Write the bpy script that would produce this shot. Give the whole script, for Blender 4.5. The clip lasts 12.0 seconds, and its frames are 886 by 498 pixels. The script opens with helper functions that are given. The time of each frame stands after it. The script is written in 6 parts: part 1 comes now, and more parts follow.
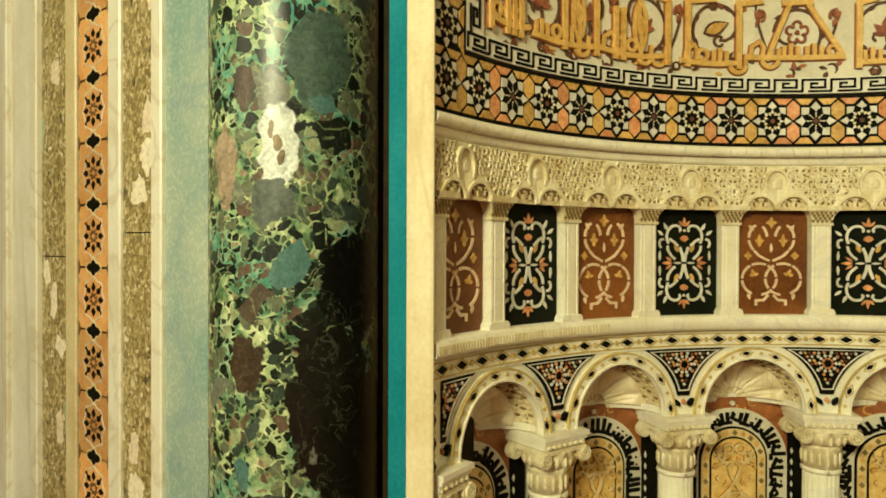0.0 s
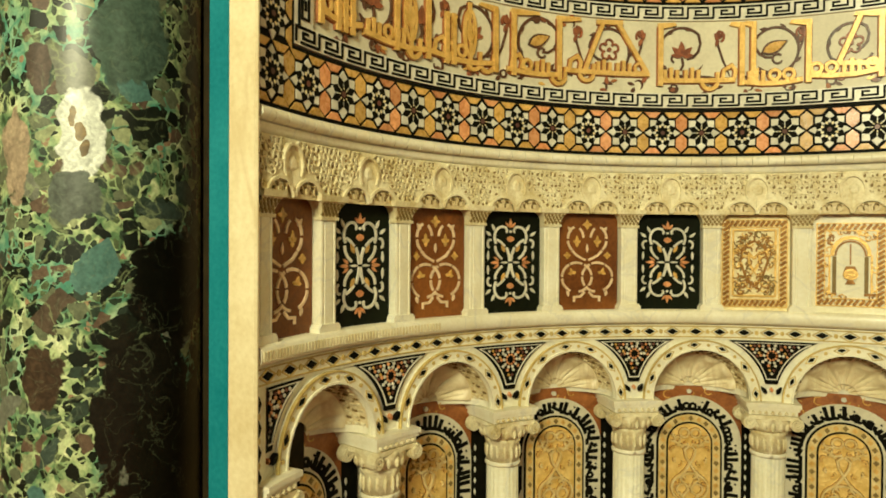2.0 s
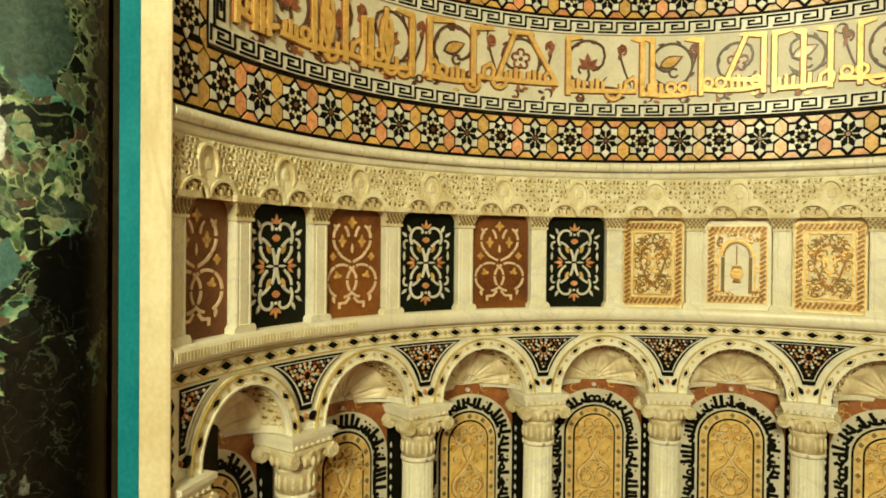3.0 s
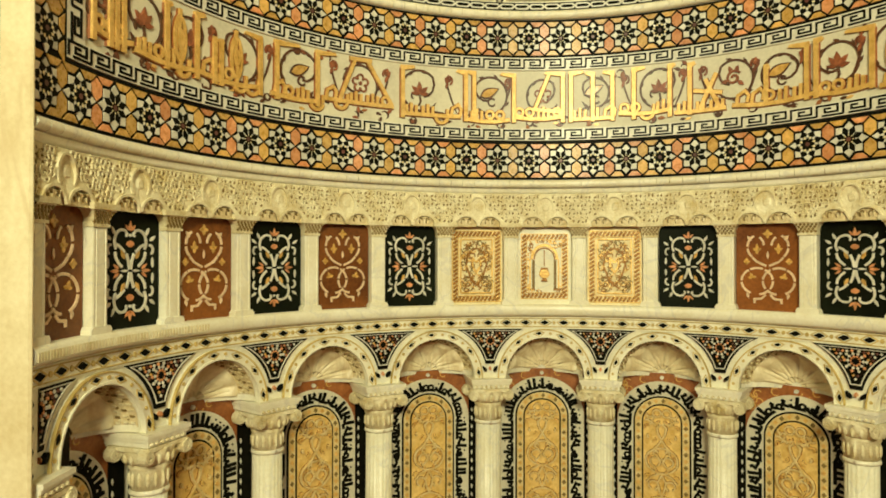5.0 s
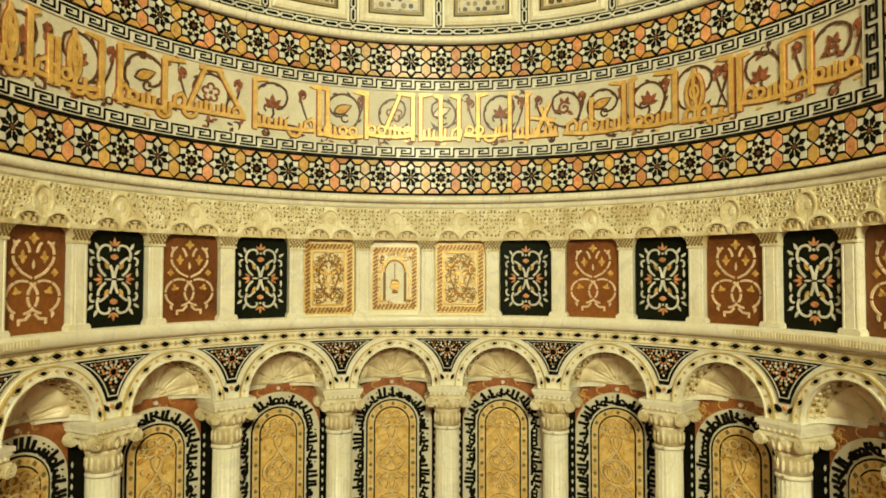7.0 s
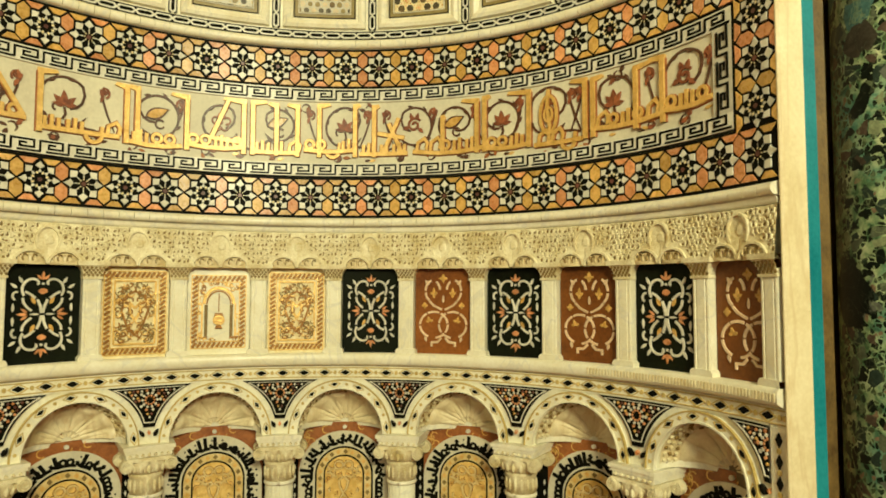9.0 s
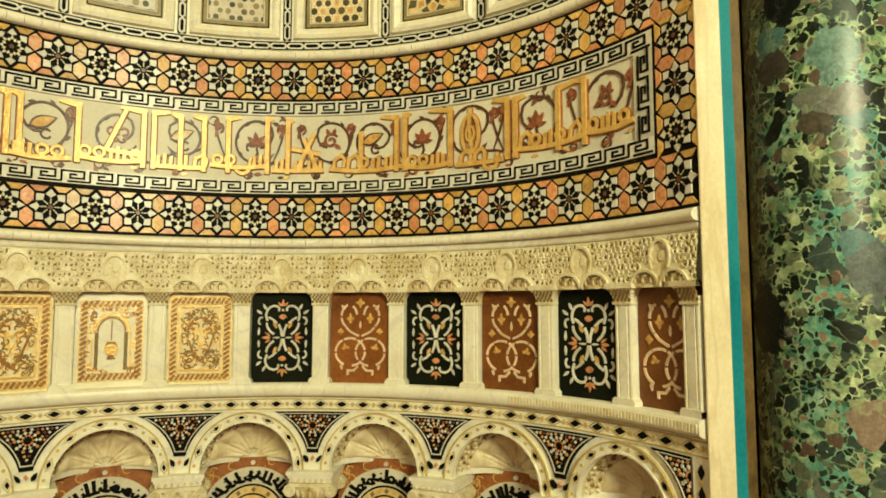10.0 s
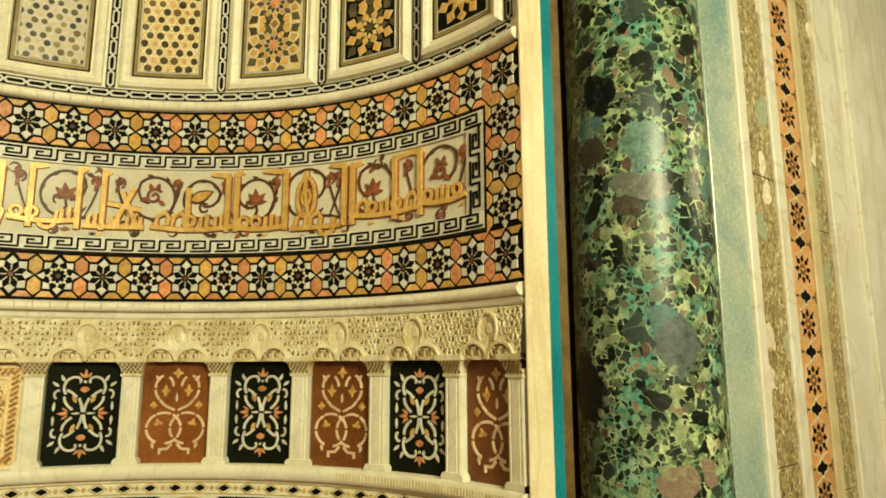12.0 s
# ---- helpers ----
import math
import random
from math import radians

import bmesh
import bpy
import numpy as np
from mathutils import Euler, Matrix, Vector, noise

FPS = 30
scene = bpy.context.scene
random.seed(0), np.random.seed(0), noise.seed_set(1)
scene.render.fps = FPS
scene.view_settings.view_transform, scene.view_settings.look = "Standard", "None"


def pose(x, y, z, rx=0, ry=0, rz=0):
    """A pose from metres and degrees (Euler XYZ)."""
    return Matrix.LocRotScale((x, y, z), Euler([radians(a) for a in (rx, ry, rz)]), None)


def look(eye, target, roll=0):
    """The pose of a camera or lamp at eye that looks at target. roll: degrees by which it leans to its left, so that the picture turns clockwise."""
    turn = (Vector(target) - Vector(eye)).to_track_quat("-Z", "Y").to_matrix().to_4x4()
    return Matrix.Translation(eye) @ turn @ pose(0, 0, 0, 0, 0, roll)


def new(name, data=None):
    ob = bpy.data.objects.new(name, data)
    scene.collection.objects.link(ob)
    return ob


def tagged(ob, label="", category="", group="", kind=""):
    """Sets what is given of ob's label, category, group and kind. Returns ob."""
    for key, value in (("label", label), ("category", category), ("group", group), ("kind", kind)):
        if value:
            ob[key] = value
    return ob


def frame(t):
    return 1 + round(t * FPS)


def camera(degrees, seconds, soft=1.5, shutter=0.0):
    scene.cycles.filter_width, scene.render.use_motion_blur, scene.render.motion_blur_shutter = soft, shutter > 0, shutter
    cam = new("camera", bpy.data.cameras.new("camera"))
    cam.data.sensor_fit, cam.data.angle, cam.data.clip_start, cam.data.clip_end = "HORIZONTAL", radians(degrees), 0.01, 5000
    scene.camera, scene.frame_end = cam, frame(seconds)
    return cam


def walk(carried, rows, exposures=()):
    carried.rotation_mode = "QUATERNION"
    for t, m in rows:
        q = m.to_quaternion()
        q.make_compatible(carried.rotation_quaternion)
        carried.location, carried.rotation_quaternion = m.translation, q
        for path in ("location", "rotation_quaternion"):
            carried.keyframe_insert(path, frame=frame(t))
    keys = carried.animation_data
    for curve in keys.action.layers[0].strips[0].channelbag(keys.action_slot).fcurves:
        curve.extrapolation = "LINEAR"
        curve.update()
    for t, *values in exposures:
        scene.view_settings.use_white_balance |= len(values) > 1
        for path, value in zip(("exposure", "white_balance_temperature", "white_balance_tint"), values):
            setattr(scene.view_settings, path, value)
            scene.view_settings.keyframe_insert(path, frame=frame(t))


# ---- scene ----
# The niche has radius U metres; its axis is the z axis, its back lies towards +y, ZP is the middle of the panel row.
U, ZP = 1.25, 1.65
TALL = 1.022                       # heights against widths in the niche's pattern
cam = camera(67.6, 12.0, soft=1.75)
ROWS = [
    (0, -0.2543, -0.9804, 0.0470, 38.14, -0.52, -0.20),
    (0.5, -0.2606, -0.9703, 0.0478, 34.65, -0.56, -0.22),
    (1, -0.2558, -0.9537, 0.0499, 31.14, -0.58, -0.25),
    (1.5, -0.2499, -0.9518, 0.0501, 27.97, -0.57, -0.28),
    (2, -0.2422, -0.9560, 0.0511, 24.59, -0.59, -0.35),
    (2.5, -0.2312, -0.9647, 0.0518, 21.15, -0.55, -0.50),
    (3, -0.2265, -0.9876, 0.0549, 17.46, -0.60, -0.55),
    (3.5, -0.2260, -1.0251, 0.0581, 13.59, -0.66, -0.40),
    (5.5, -0.2050, -1.2284, 0.0265, -0.18, 0.96, -0.02),
    (6, -0.2240, -1.2596, 0.0226, -3.71, 1.26, -0.03),
    (6.5, -0.2305, -1.2645, 0.0223, -6.82, 1.57, -0.04),
    (7, -0.2201, -1.2449, 0.0217, -9.75, 1.99, -0.09),
    (9, -0.0973, -1.0503, 0.0655, -21.36, 3.52, -0.12),
    (9.5, -0.0687, -1.0110, 0.0777, -24.49, 4.15, -0.05),
    (10, -0.0442, -0.9829, 0.0890, -27.71, 4.95, 0.06),
    (10.5, -0.0237, -0.9670, 0.1005, -30.92, 5.84, 0.06),
    (11, -0.0090, -0.9672, 0.1072, -34.06, 7.02, 0.23),
    (11.5, -0.0000, -0.9713, 0.1107, -37.44, 8.50, 0.25),
    (12, 0.0052, -0.9806, 0.1167, -40.69, 9.96, 0.22),
]
EXPOSURE = -0.24
walk(cam, [(t, pose(U * x, U * y, ZP + U * z, 90 + pitch, roll, yaw)) for t, x, y, z, yaw, pitch, roll in ROWS],
     [(0.0, EXPOSURE), (12.0, EXPOSURE)])

# ---- light: warm chandelier behind and above the visitor, and two added fill lamps ----
world = bpy.data.worlds.new("hall_air")
world.use_nodes = True
world.node_tree.nodes["Background"].inputs[0].default_value = (1.0, 0.86, 0.6, 1)
world.node_tree.nodes["Background"].inputs[1].default_value = 0.05
scene.world = world


def area_lamp(name, at, target, size, watts, colour):
    lamp = bpy.data.lights.new(name, "AREA")
    lamp.shape, lamp.size, lamp.energy, lamp.color = "DISK", size, watts, colour
    ob = new(name, lamp)
    ob.matrix_world = look(at, target)
    return ob


WARM = (1.0, 0.957, 0.59)
area_lamp("chandelier_light", (-0.15, -4.2, 3.5), (0, 0.6, 1.75), 1.2, 300, WARM)
# unseen fills, added to brighten the left and the right wall
area_lamp("fill_light", (-3.2, -5.4, 3.6), (0.4, 0.6, 1.7), 2.4, 75, WARM)
area_lamp("fill_light", (4.2, -2.6, 3.4), (3.3, -0.1, 2.2), 0.9, 34, WARM)


# ---- materials ----
def ramp_of(nt, stops):
    node = nt.nodes.new("ShaderNodeValToRGB")
    el = node.color_ramp.elements
    while len(el) < len(stops):
        el.new(0.5)
    for e, (p, c) in zip(el, stops):
        e.position, e.color = p, (*c, 1)
    return node


def shade(name, dark, light, scale=12.0, rough=0.4, metal=0.0, bump=0.12, fine=90.0, vein=None, vary=0.0, coat=0.0, warp=0.4, spec=0.5, grain=1.0):
    """A stone, paint or gilding: two scales of mottling, optional veins, fine relief, tint from piece to piece."""
    m = bpy.data.materials.new(name)
    m.use_nodes = True
    nt = m.node_tree
    bsdf = nt.nodes["Principled BSDF"]
    link = nt.links.new
    co = nt.nodes.new("ShaderNodeTexCoord")
    geo = nt.nodes.new("ShaderNodeNewGeometry")
    big = nt.nodes.new("ShaderNodeTexNoise")
    big.inputs["Scale"].default_value, big.inputs["Detail"].default_value, big.inputs["Distortion"].default_value = scale, 6, warp
    small = nt.nodes.new("ShaderNodeTexNoise")
    small.inputs["Scale"].default_value, small.inputs["Detail"].default_value = fine, 5
    link(geo.outputs["Position"], big.inputs["Vector"])
    link(geo.outputs["Position"], small.inputs["Vector"])
    r = ramp_of(nt, [(0.32, dark), (0.68, light)])
    mixf = nt.nodes.new("ShaderNodeMix")
    mixf.inputs[0].default_value = 0.35
    link(big.outputs["Fac"], mixf.inputs[2])
    link(small.outputs["Fac"], mixf.inputs[3])
    link(mixf.outputs[0], r.inputs[0])
    colour = r.outputs[0]
    if vein:
        vv = nt.nodes.new("ShaderNodeTexNoise")
        vv.inputs["Scale"].default_value, vv.inputs["Detail"].default_value, vv.inputs["Distortion"].default_value = scale * 0.5, 8, 1.6
        lay = nt.nodes.new("ShaderNodeVectorMath")
        lay.operation = "MULTIPLY"
        lay.inputs[1].default_value = (1, 1, grain)
        link(geo.outputs["Position"], lay.inputs[0])
        link(lay.outputs[0], vv.inputs["Vector"])
        vr = ramp_of(nt, [(0.47, (0, 0, 0)), (0.5, (1, 1, 1)), (0.53, (0, 0, 0))])
        link(vv.outputs["Fac"], vr.inputs[0])
        mv = nt.nodes.new("ShaderNodeMix")
        mv.data_type = "RGBA"
        sc = nt.nodes.new("ShaderNodeMath")
        sc.operation = "MULTIPLY"
        sc.inputs[1].default_value = 0.55
        link(vr.outputs[0], sc.inputs[0])
        link(sc.outputs[0], mv.inputs[0])
        link(colour, mv.inputs[6])
        mv.inputs[7].default_value = (*vein, 1)
        colour = mv.outputs[2]
    if vary:
        inf = nt.nodes.new("ShaderNodeObjectInfo")
        add = nt.nodes.new("ShaderNodeMath")
        add.operation = "ADD"
        link(inf.outputs["Random"], add.inputs[0])
        link(geo.outputs["Random Per Island"], add.inputs[1])
        fr = nt.nodes.new("ShaderNodeMath")
        fr.operation = "FRACT"
        link(add.outputs[0], fr.inputs[0])
        mr = nt.nodes.new("ShaderNodeMapRange")
        mr.inputs[3].default_value, mr.inputs[4].default_value = 1 - vary, 1 + vary
        link(fr.outputs[0], mr.inputs[0])
        hs = nt.nodes.new("ShaderNodeHueSaturation")
        link(mr.outputs[0], hs.inputs["Value"])
        link(colour, hs.inputs["Color"])
        colour = hs.outputs[0]
    link(colour, bsdf.inputs["Base Color"])
    rr = nt.nodes.new("ShaderNodeMapRange")
    rr.inputs[3].default_value, rr.inputs[4].default_value = max(0.05, rough - 0.1), min(1, rough + 0.12)
    link(small.outputs["Fac"], rr.inputs[0])
    link(rr.outputs[0], bsdf.inputs["Roughness"])
    bsdf.inputs["Metallic"].default_value = metal
    bsdf.inputs["Specular IOR Level"].default_value = spec
    bsdf.inputs["Coat Weight"].default_value = coat
    bsdf.inputs["Coat Roughness"].default_value = 0.36
    bp = nt.nodes.new("ShaderNodeBump")
    bp.inputs["Strength"].default_value, bp.inputs["Distance"].default_value = bump, 0.01
    link(small.outputs["Fac"], bp.inputs["Height"])
    link(bp.outputs[0], bsdf.inputs["Normal"])
    return m


M = {
    "marble": shade("cream_marble", (0.75, 0.69, 0.48), (0.91, 0.89, 0.73), 9, 0.35, bump=0.1, vein=(0.64, 0.62, 0.54)),
    "carved": shade("carved_cream_marble", (0.56, 0.44, 0.19), (0.90, 0.85, 0.62), 17, 0.5, bump=0.25, fine=140),
    "white": shade("white_mosaic", (0.57, 0.54, 0.43), (0.77, 0.75, 0.65), 30, 0.32, vary=0.15, bump=0.08),
    "dark": shade("black_mosaic", (0.003, 0.0035, 0.0025), (0.011, 0.010, 0.006), 25, 0.5, bump=0.1, spec=0.04),
    "orange": shade("orange_mosaic", (0.50, 0.18, 0.06), (0.78, 0.38, 0.17), 40, 0.28, vary=0.22, bump=0.1),
    "ochre": shade("ochre_mosaic", (0.46, 0.25, 0.05), (0.74, 0.46, 0.14), 40, 0.28, vary=0.22, bump=0.1),
    "maroon": shade("maroon_mosaic", (0.07, 0.02, 0.012), (0.16, 0.05, 0.03), 40, 0.35, vary=0.3),
    "brownpanel": shade("red_brown_marble", (0.10, 0.028, 0.006), (0.28, 0.095, 0.019), 6, 0.4, vary=0.22, bump=0.06, spec=0.3),
    "blackpanel": shade("black_green_marble", (0.003, 0.0035, 0.002), (0.010, 0.013, 0.006), 7, 0.45, bump=0.05, spec=0.07),
    "gold": shade("gilding", (0.60, 0.34, 0.06), (0.92, 0.62, 0.20), 30, 0.40, metal=0.4, bump=0.3, fine=120, coat=0.85),
    "goldground": shade("gilded_ground", (0.62, 0.38, 0.08), (0.95, 0.70, 0.26), 26, 0.42, metal=0.15, bump=0.5, fine=70),
    "golddark": shade("dark_gilding_and_relief_shade", (0.22, 0.09, 0.015), (0.42, 0.20, 0.04), 30, 0.42, metal=0.3, bump=0.2),
    "field": shade("pale_inscription_ground", (0.56, 0.52, 0.39), (0.75, 0.71, 0.54), 8, 0.48, bump=0.06),
    "vine": shade("brown_vine_inlay", (0.045, 0.018, 0.008), (0.12, 0.042, 0.018), 30, 0.4),
    "flower": shade("red_flower_inlay", (0.13, 0.03, 0.015), (0.34, 0.11, 0.04), 40, 0.4, vary=0.3),
    "rust": shade("rust_red_stone", (0.20, 0.06, 0.015), (0.42, 0.15, 0.04), 25, 0.45, bump=0.15),
    "teal": shade("turquoise_marble", (0.0, 0.15, 0.195), (0.02, 0.27, 0.315), 4, 0.45, bump=0.05, spec=0.15),
    "pale": shade("pale_green_marble", (0.20, 0.37, 0.34), (0.58, 0.62, 0.48), 2.2, 0.25, bump=0.05, vein=(0.24, 0.36, 0.38)),
    "buff": shade("buff_marble", (0.58, 0.45, 0.22), (0.80, 0.69, 0.43), 7, 0.35, bump=0.06),
    "ivory": shade("ivory_marble", (0.76, 0.69, 0.51), (0.90, 0.88, 0.76), 4, 0.35, bump=0.05, vein=(0.6, 0.5, 0.34)),
    "plaster": shade("hall_plaster", (0.22, 0.18, 0.11), (0.32, 0.27, 0.17), 1.2, 0.8, bump=0.1),
    "carpet": shade("hall_carpet", (0.16, 0.03, 0.02), (0.26, 0.06, 0.04), 5, 0.95, bump=0.3),
    # real joints and beds; on the left jamb lip it paints the gap's shade
    "shadowgap": shade("dark_joint_and_gap_shade", (0.012, 0.009, 0.004), (0.03, 0.021, 0.008), 20, 0.7, spec=0.1),
}


M["jambstone"] = shade("warm_cream_marble", (0.66, 0.54, 0.30), (0.86, 0.77, 0.52), 6, 0.4, bump=0.05, vein=(0.62, 0.48, 0.26), grain=0.2)
M["hallwall"] = shade("veined_ivory_marble", (0.75, 0.69, 0.54), (0.92, 0.89, 0.80), 5, 0.35, bump=0.12, fine=40, vein=(0.58, 0.49, 0.33), grain=0.10)
M["slate"] = shade("grey_brown_mosaic", (0.03, 0.024, 0.012), (0.12, 0.10, 0.055), 30, 0.35, vary=0.45)
M["palegold"] = shade("pale_gilded_ground", (0.62, 0.42, 0.12), (0.88, 0.74, 0.40), 28, 0.35, metal=0.1, bump=0.3, fine=60)
M["cream"] = shade("worn_gilded_cream", (0.70, 0.54, 0.23), (0.90, 0.83, 0.56), 34, 0.4, bump=0.3, fine=80)
# brown for inlay, and for shade painted into carved hollows
M["hollow"] = shade("brown_inlay_and_shade", (0.15, 0.095, 0.025), (0.30, 0.20, 0.06), 30, 0.6)
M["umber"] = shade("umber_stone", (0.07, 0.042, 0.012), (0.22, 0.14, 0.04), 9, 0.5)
M["lip_tone"] = shade("dark_brown_stone", (0.016, 0.012, 0.004), (0.055, 0.040, 0.014), 14, 0.6, spec=0.2)
M["oldgold"] = shade("old_gold_inlay", (0.44, 0.31, 0.08), (0.68, 0.52, 0.20), 40, 0.35, vary=0.15)
M["peach"] = shade("peach_inlay", (0.64, 0.44, 0.25), (0.86, 0.68, 0.46), 30, 0.4, vary=0.12)
M["olive"] = shade("olive_marble", (0.20, 0.15, 0.05), (0.36, 0.28, 0.11), 25, 0.35)
M["tile"] = shade("orange_tile", (0.66, 0.27, 0.07), (0.87, 0.51, 0.20), 9, 0.3, vary=0.24, bump=0.1)
M["tile_dark"] = shade("brown_tile_glaze", (0.10, 0.05, 0.02), (0.22, 0.11, 0.04), 30, 0.35)


def breccia():
    """Green breccia: broken clasts of many colours and sizes in a pale green, veined ground."""
    m = bpy.data.materials.new("green_breccia_marble")
    m.use_nodes = True
    nt = m.node_tree
    link, N = nt.links.new, nt.nodes.new
    bsdf = nt.nodes["Principled BSDF"]
    geo = N("ShaderNodeNewGeometry")

    def noise_of(scale, detail=4, src=None, distortion=0.0):
        n = N("ShaderNodeTexNoise")
        n.inputs["Scale"].default_value, n.inputs["Detail"].default_value, n.inputs["Distortion"].default_value = scale, detail, distortion
        link(src or geo.outputs["Position"], n.inputs["Vector"])
        return n

    def math_of(op, a, b=None, c=None):
        n = N("ShaderNodeMath")
        n.operation = op
        for sock, val in zip(n.inputs, (a, b, c)):
            if val is None:
                continue
            if isinstance(val, (int, float)):
                sock.default_value = val
            else:
                link(val, sock)
        return n.outputs[0]

    def mix_of(f, a, b):
        n = N("ShaderNodeMix")
        n.data_type = "RGBA"
        for sock, val in ((n.inputs[0], f), (n.inputs[6], a), (n.inputs[7], b)):
            if isinstance(val, tuple):
                sock.default_value = (*val, 1)
            elif isinstance(val, (int, float)):
                sock.default_value = val
            else:
                link(val, sock)
        return n.outputs[2]

    def warped(scale, amount):
        n = noise_of(scale, 3)
        sub = N("ShaderNodeVectorMath")
        sub.operation = "SUBTRACT"
        link(n.outputs["Color"], sub.inputs[0])
        sub.inputs[1].default_value = (0.5, 0.5, 0.5)
        mul = N("ShaderNodeVectorMath")
        mul.operation = "SCALE"
        mul.inputs["Scale"].default_value = amount
        link(sub.outputs[0], mul.inputs[0])
        add = N("ShaderNodeVectorMath")
        link(geo.outputs["Position"], add.inputs[0])
        link(mul.outputs[0], add.inputs[1])
        return add.outputs[0]

    def clasts(scale, src, gap, wobble, share):
        """Mask and random value of one size of clast."""
        edge, cell = N("ShaderNodeTexVoronoi"), N("ShaderNodeTexVoronoi")
        edge.feature = "DISTANCE_TO_EDGE"
        for v in (edge, cell):
            v.inputs["Scale"].default_value = scale
            v.inputs["Randomness"].default_value = 1.0
            link(src, v.inputs["Vector"])
        sep = N("ShaderNodeSeparateColor")
        link(cell.outputs["Color"], sep.inputs[0])
        w = noise_of(scale * 2.2, 4)
        lim = math_of("MULTIPLY_ADD", w.outputs["Fac"], wobble, gap)
        inside = N("ShaderNodeMapRange")
        inside.interpolation_type = "SMOOTHSTEP"
        link(math_of("SUBTRACT", edge.outputs["Distance"], lim), inside.inputs[0])
        inside.inputs[1].default_value, inside.inputs[2].default_value = 0.0, 0.018
        keep = math_of("LESS_THAN", sep.outputs[1], share)
        return math_of("MULTIPLY", inside.outputs[0], keep), sep.outputs[0]

    w1, w2 = warped(5, 0.10), warped(16, 0.035)
    # ground: pale yellow-green cloud with turquoise patches and fine dark crackle
    g1 = ramp_of(nt, [(0.29, (0.025, 0.06, 0.028)), (0.42, (0.13, 0.24, 0.11)), (0.55, (0.42, 0.52, 0.26)), (0.73, (0.74, 0.77, 0.47))])
    link(noise_of(22, 8, w2, 0.8).outputs["Fac"], g1.inputs[0])
    g2 = ramp_of(nt, [(0.46, (0, 0, 0)), (0.62, (1, 1, 1))])
    link(noise_of(4.5, 4).outputs["Fac"], g2.inputs[0])
    colour = mix_of(math_of("MULTIPLY", g2.outputs[0], 0.72), g1.outputs[0], (0.07, 0.33, 0.27))
    # three sizes of clast, the small ones first
    for scale, src, gap, wob, share, stops in (
        (52, w2, 0.010, 0.14, 0.60, [(0.0, (0.008, 0.014, 0.008)), (0.45, (0.03, 0.05, 0.03)), (0.7, (0.08, 0.11, 0.05)), (0.9, (0.30, 0.20, 0.12))]),
        (26, w2, 0.000, 0.12, 0.58, [(0.0, (0.008, 0.012, 0.008)), (0.35, (0.035, 0.055, 0.04)), (0.55, (0.13, 0.15, 0.09)), (0.78, (0.12, 0.08, 0.055)), (0.9, (0.30, 0.34, 0.18))]),
        (10.5, w2, 0.01, 0.14, 0.36, [(0.0, (0.012, 0.016, 0.010)), (0.20, (0.05, 0.075, 0.06)), (0.42, (0.16, 0.17, 0.13)), (0.62, (0.09, 0.065, 0.045)), (0.78, (0.08, 0.18, 0.16)), (0.90, (0.26, 0.19, 0.13))]),
    ):
        mask, rnd = clasts(scale, src, gap, wob, share)
        r = ramp_of(nt, stops)
        r.color_ramp.interpolation = "CONSTANT"
        link(rnd, r.inputs[0])
        tone = N("ShaderNodeHueSaturation")
        link(math_of("MULTIPLY_ADD", noise_of(60, 5).outputs["Fac"], 1.2, 0.4), tone.inputs["Value"])
        link(r.outputs[0], tone.inputs["Color"])
        colour = mix_of(mask, colour, tone.outputs[0])
    # thin pale veins over all
    vr = ramp_of(nt, [(0.485, (0, 0, 0)), (0.5, (1, 1, 1)), (0.515, (0, 0, 0))])
    link(noise_of(7, 7, w1, 0.6).outputs["Fac"], vr.inputs[0])
    colour = mix_of(math_of("MULTIPLY", vr.outputs[0], 0.5), colour, (0.36, 0.44, 0.22))
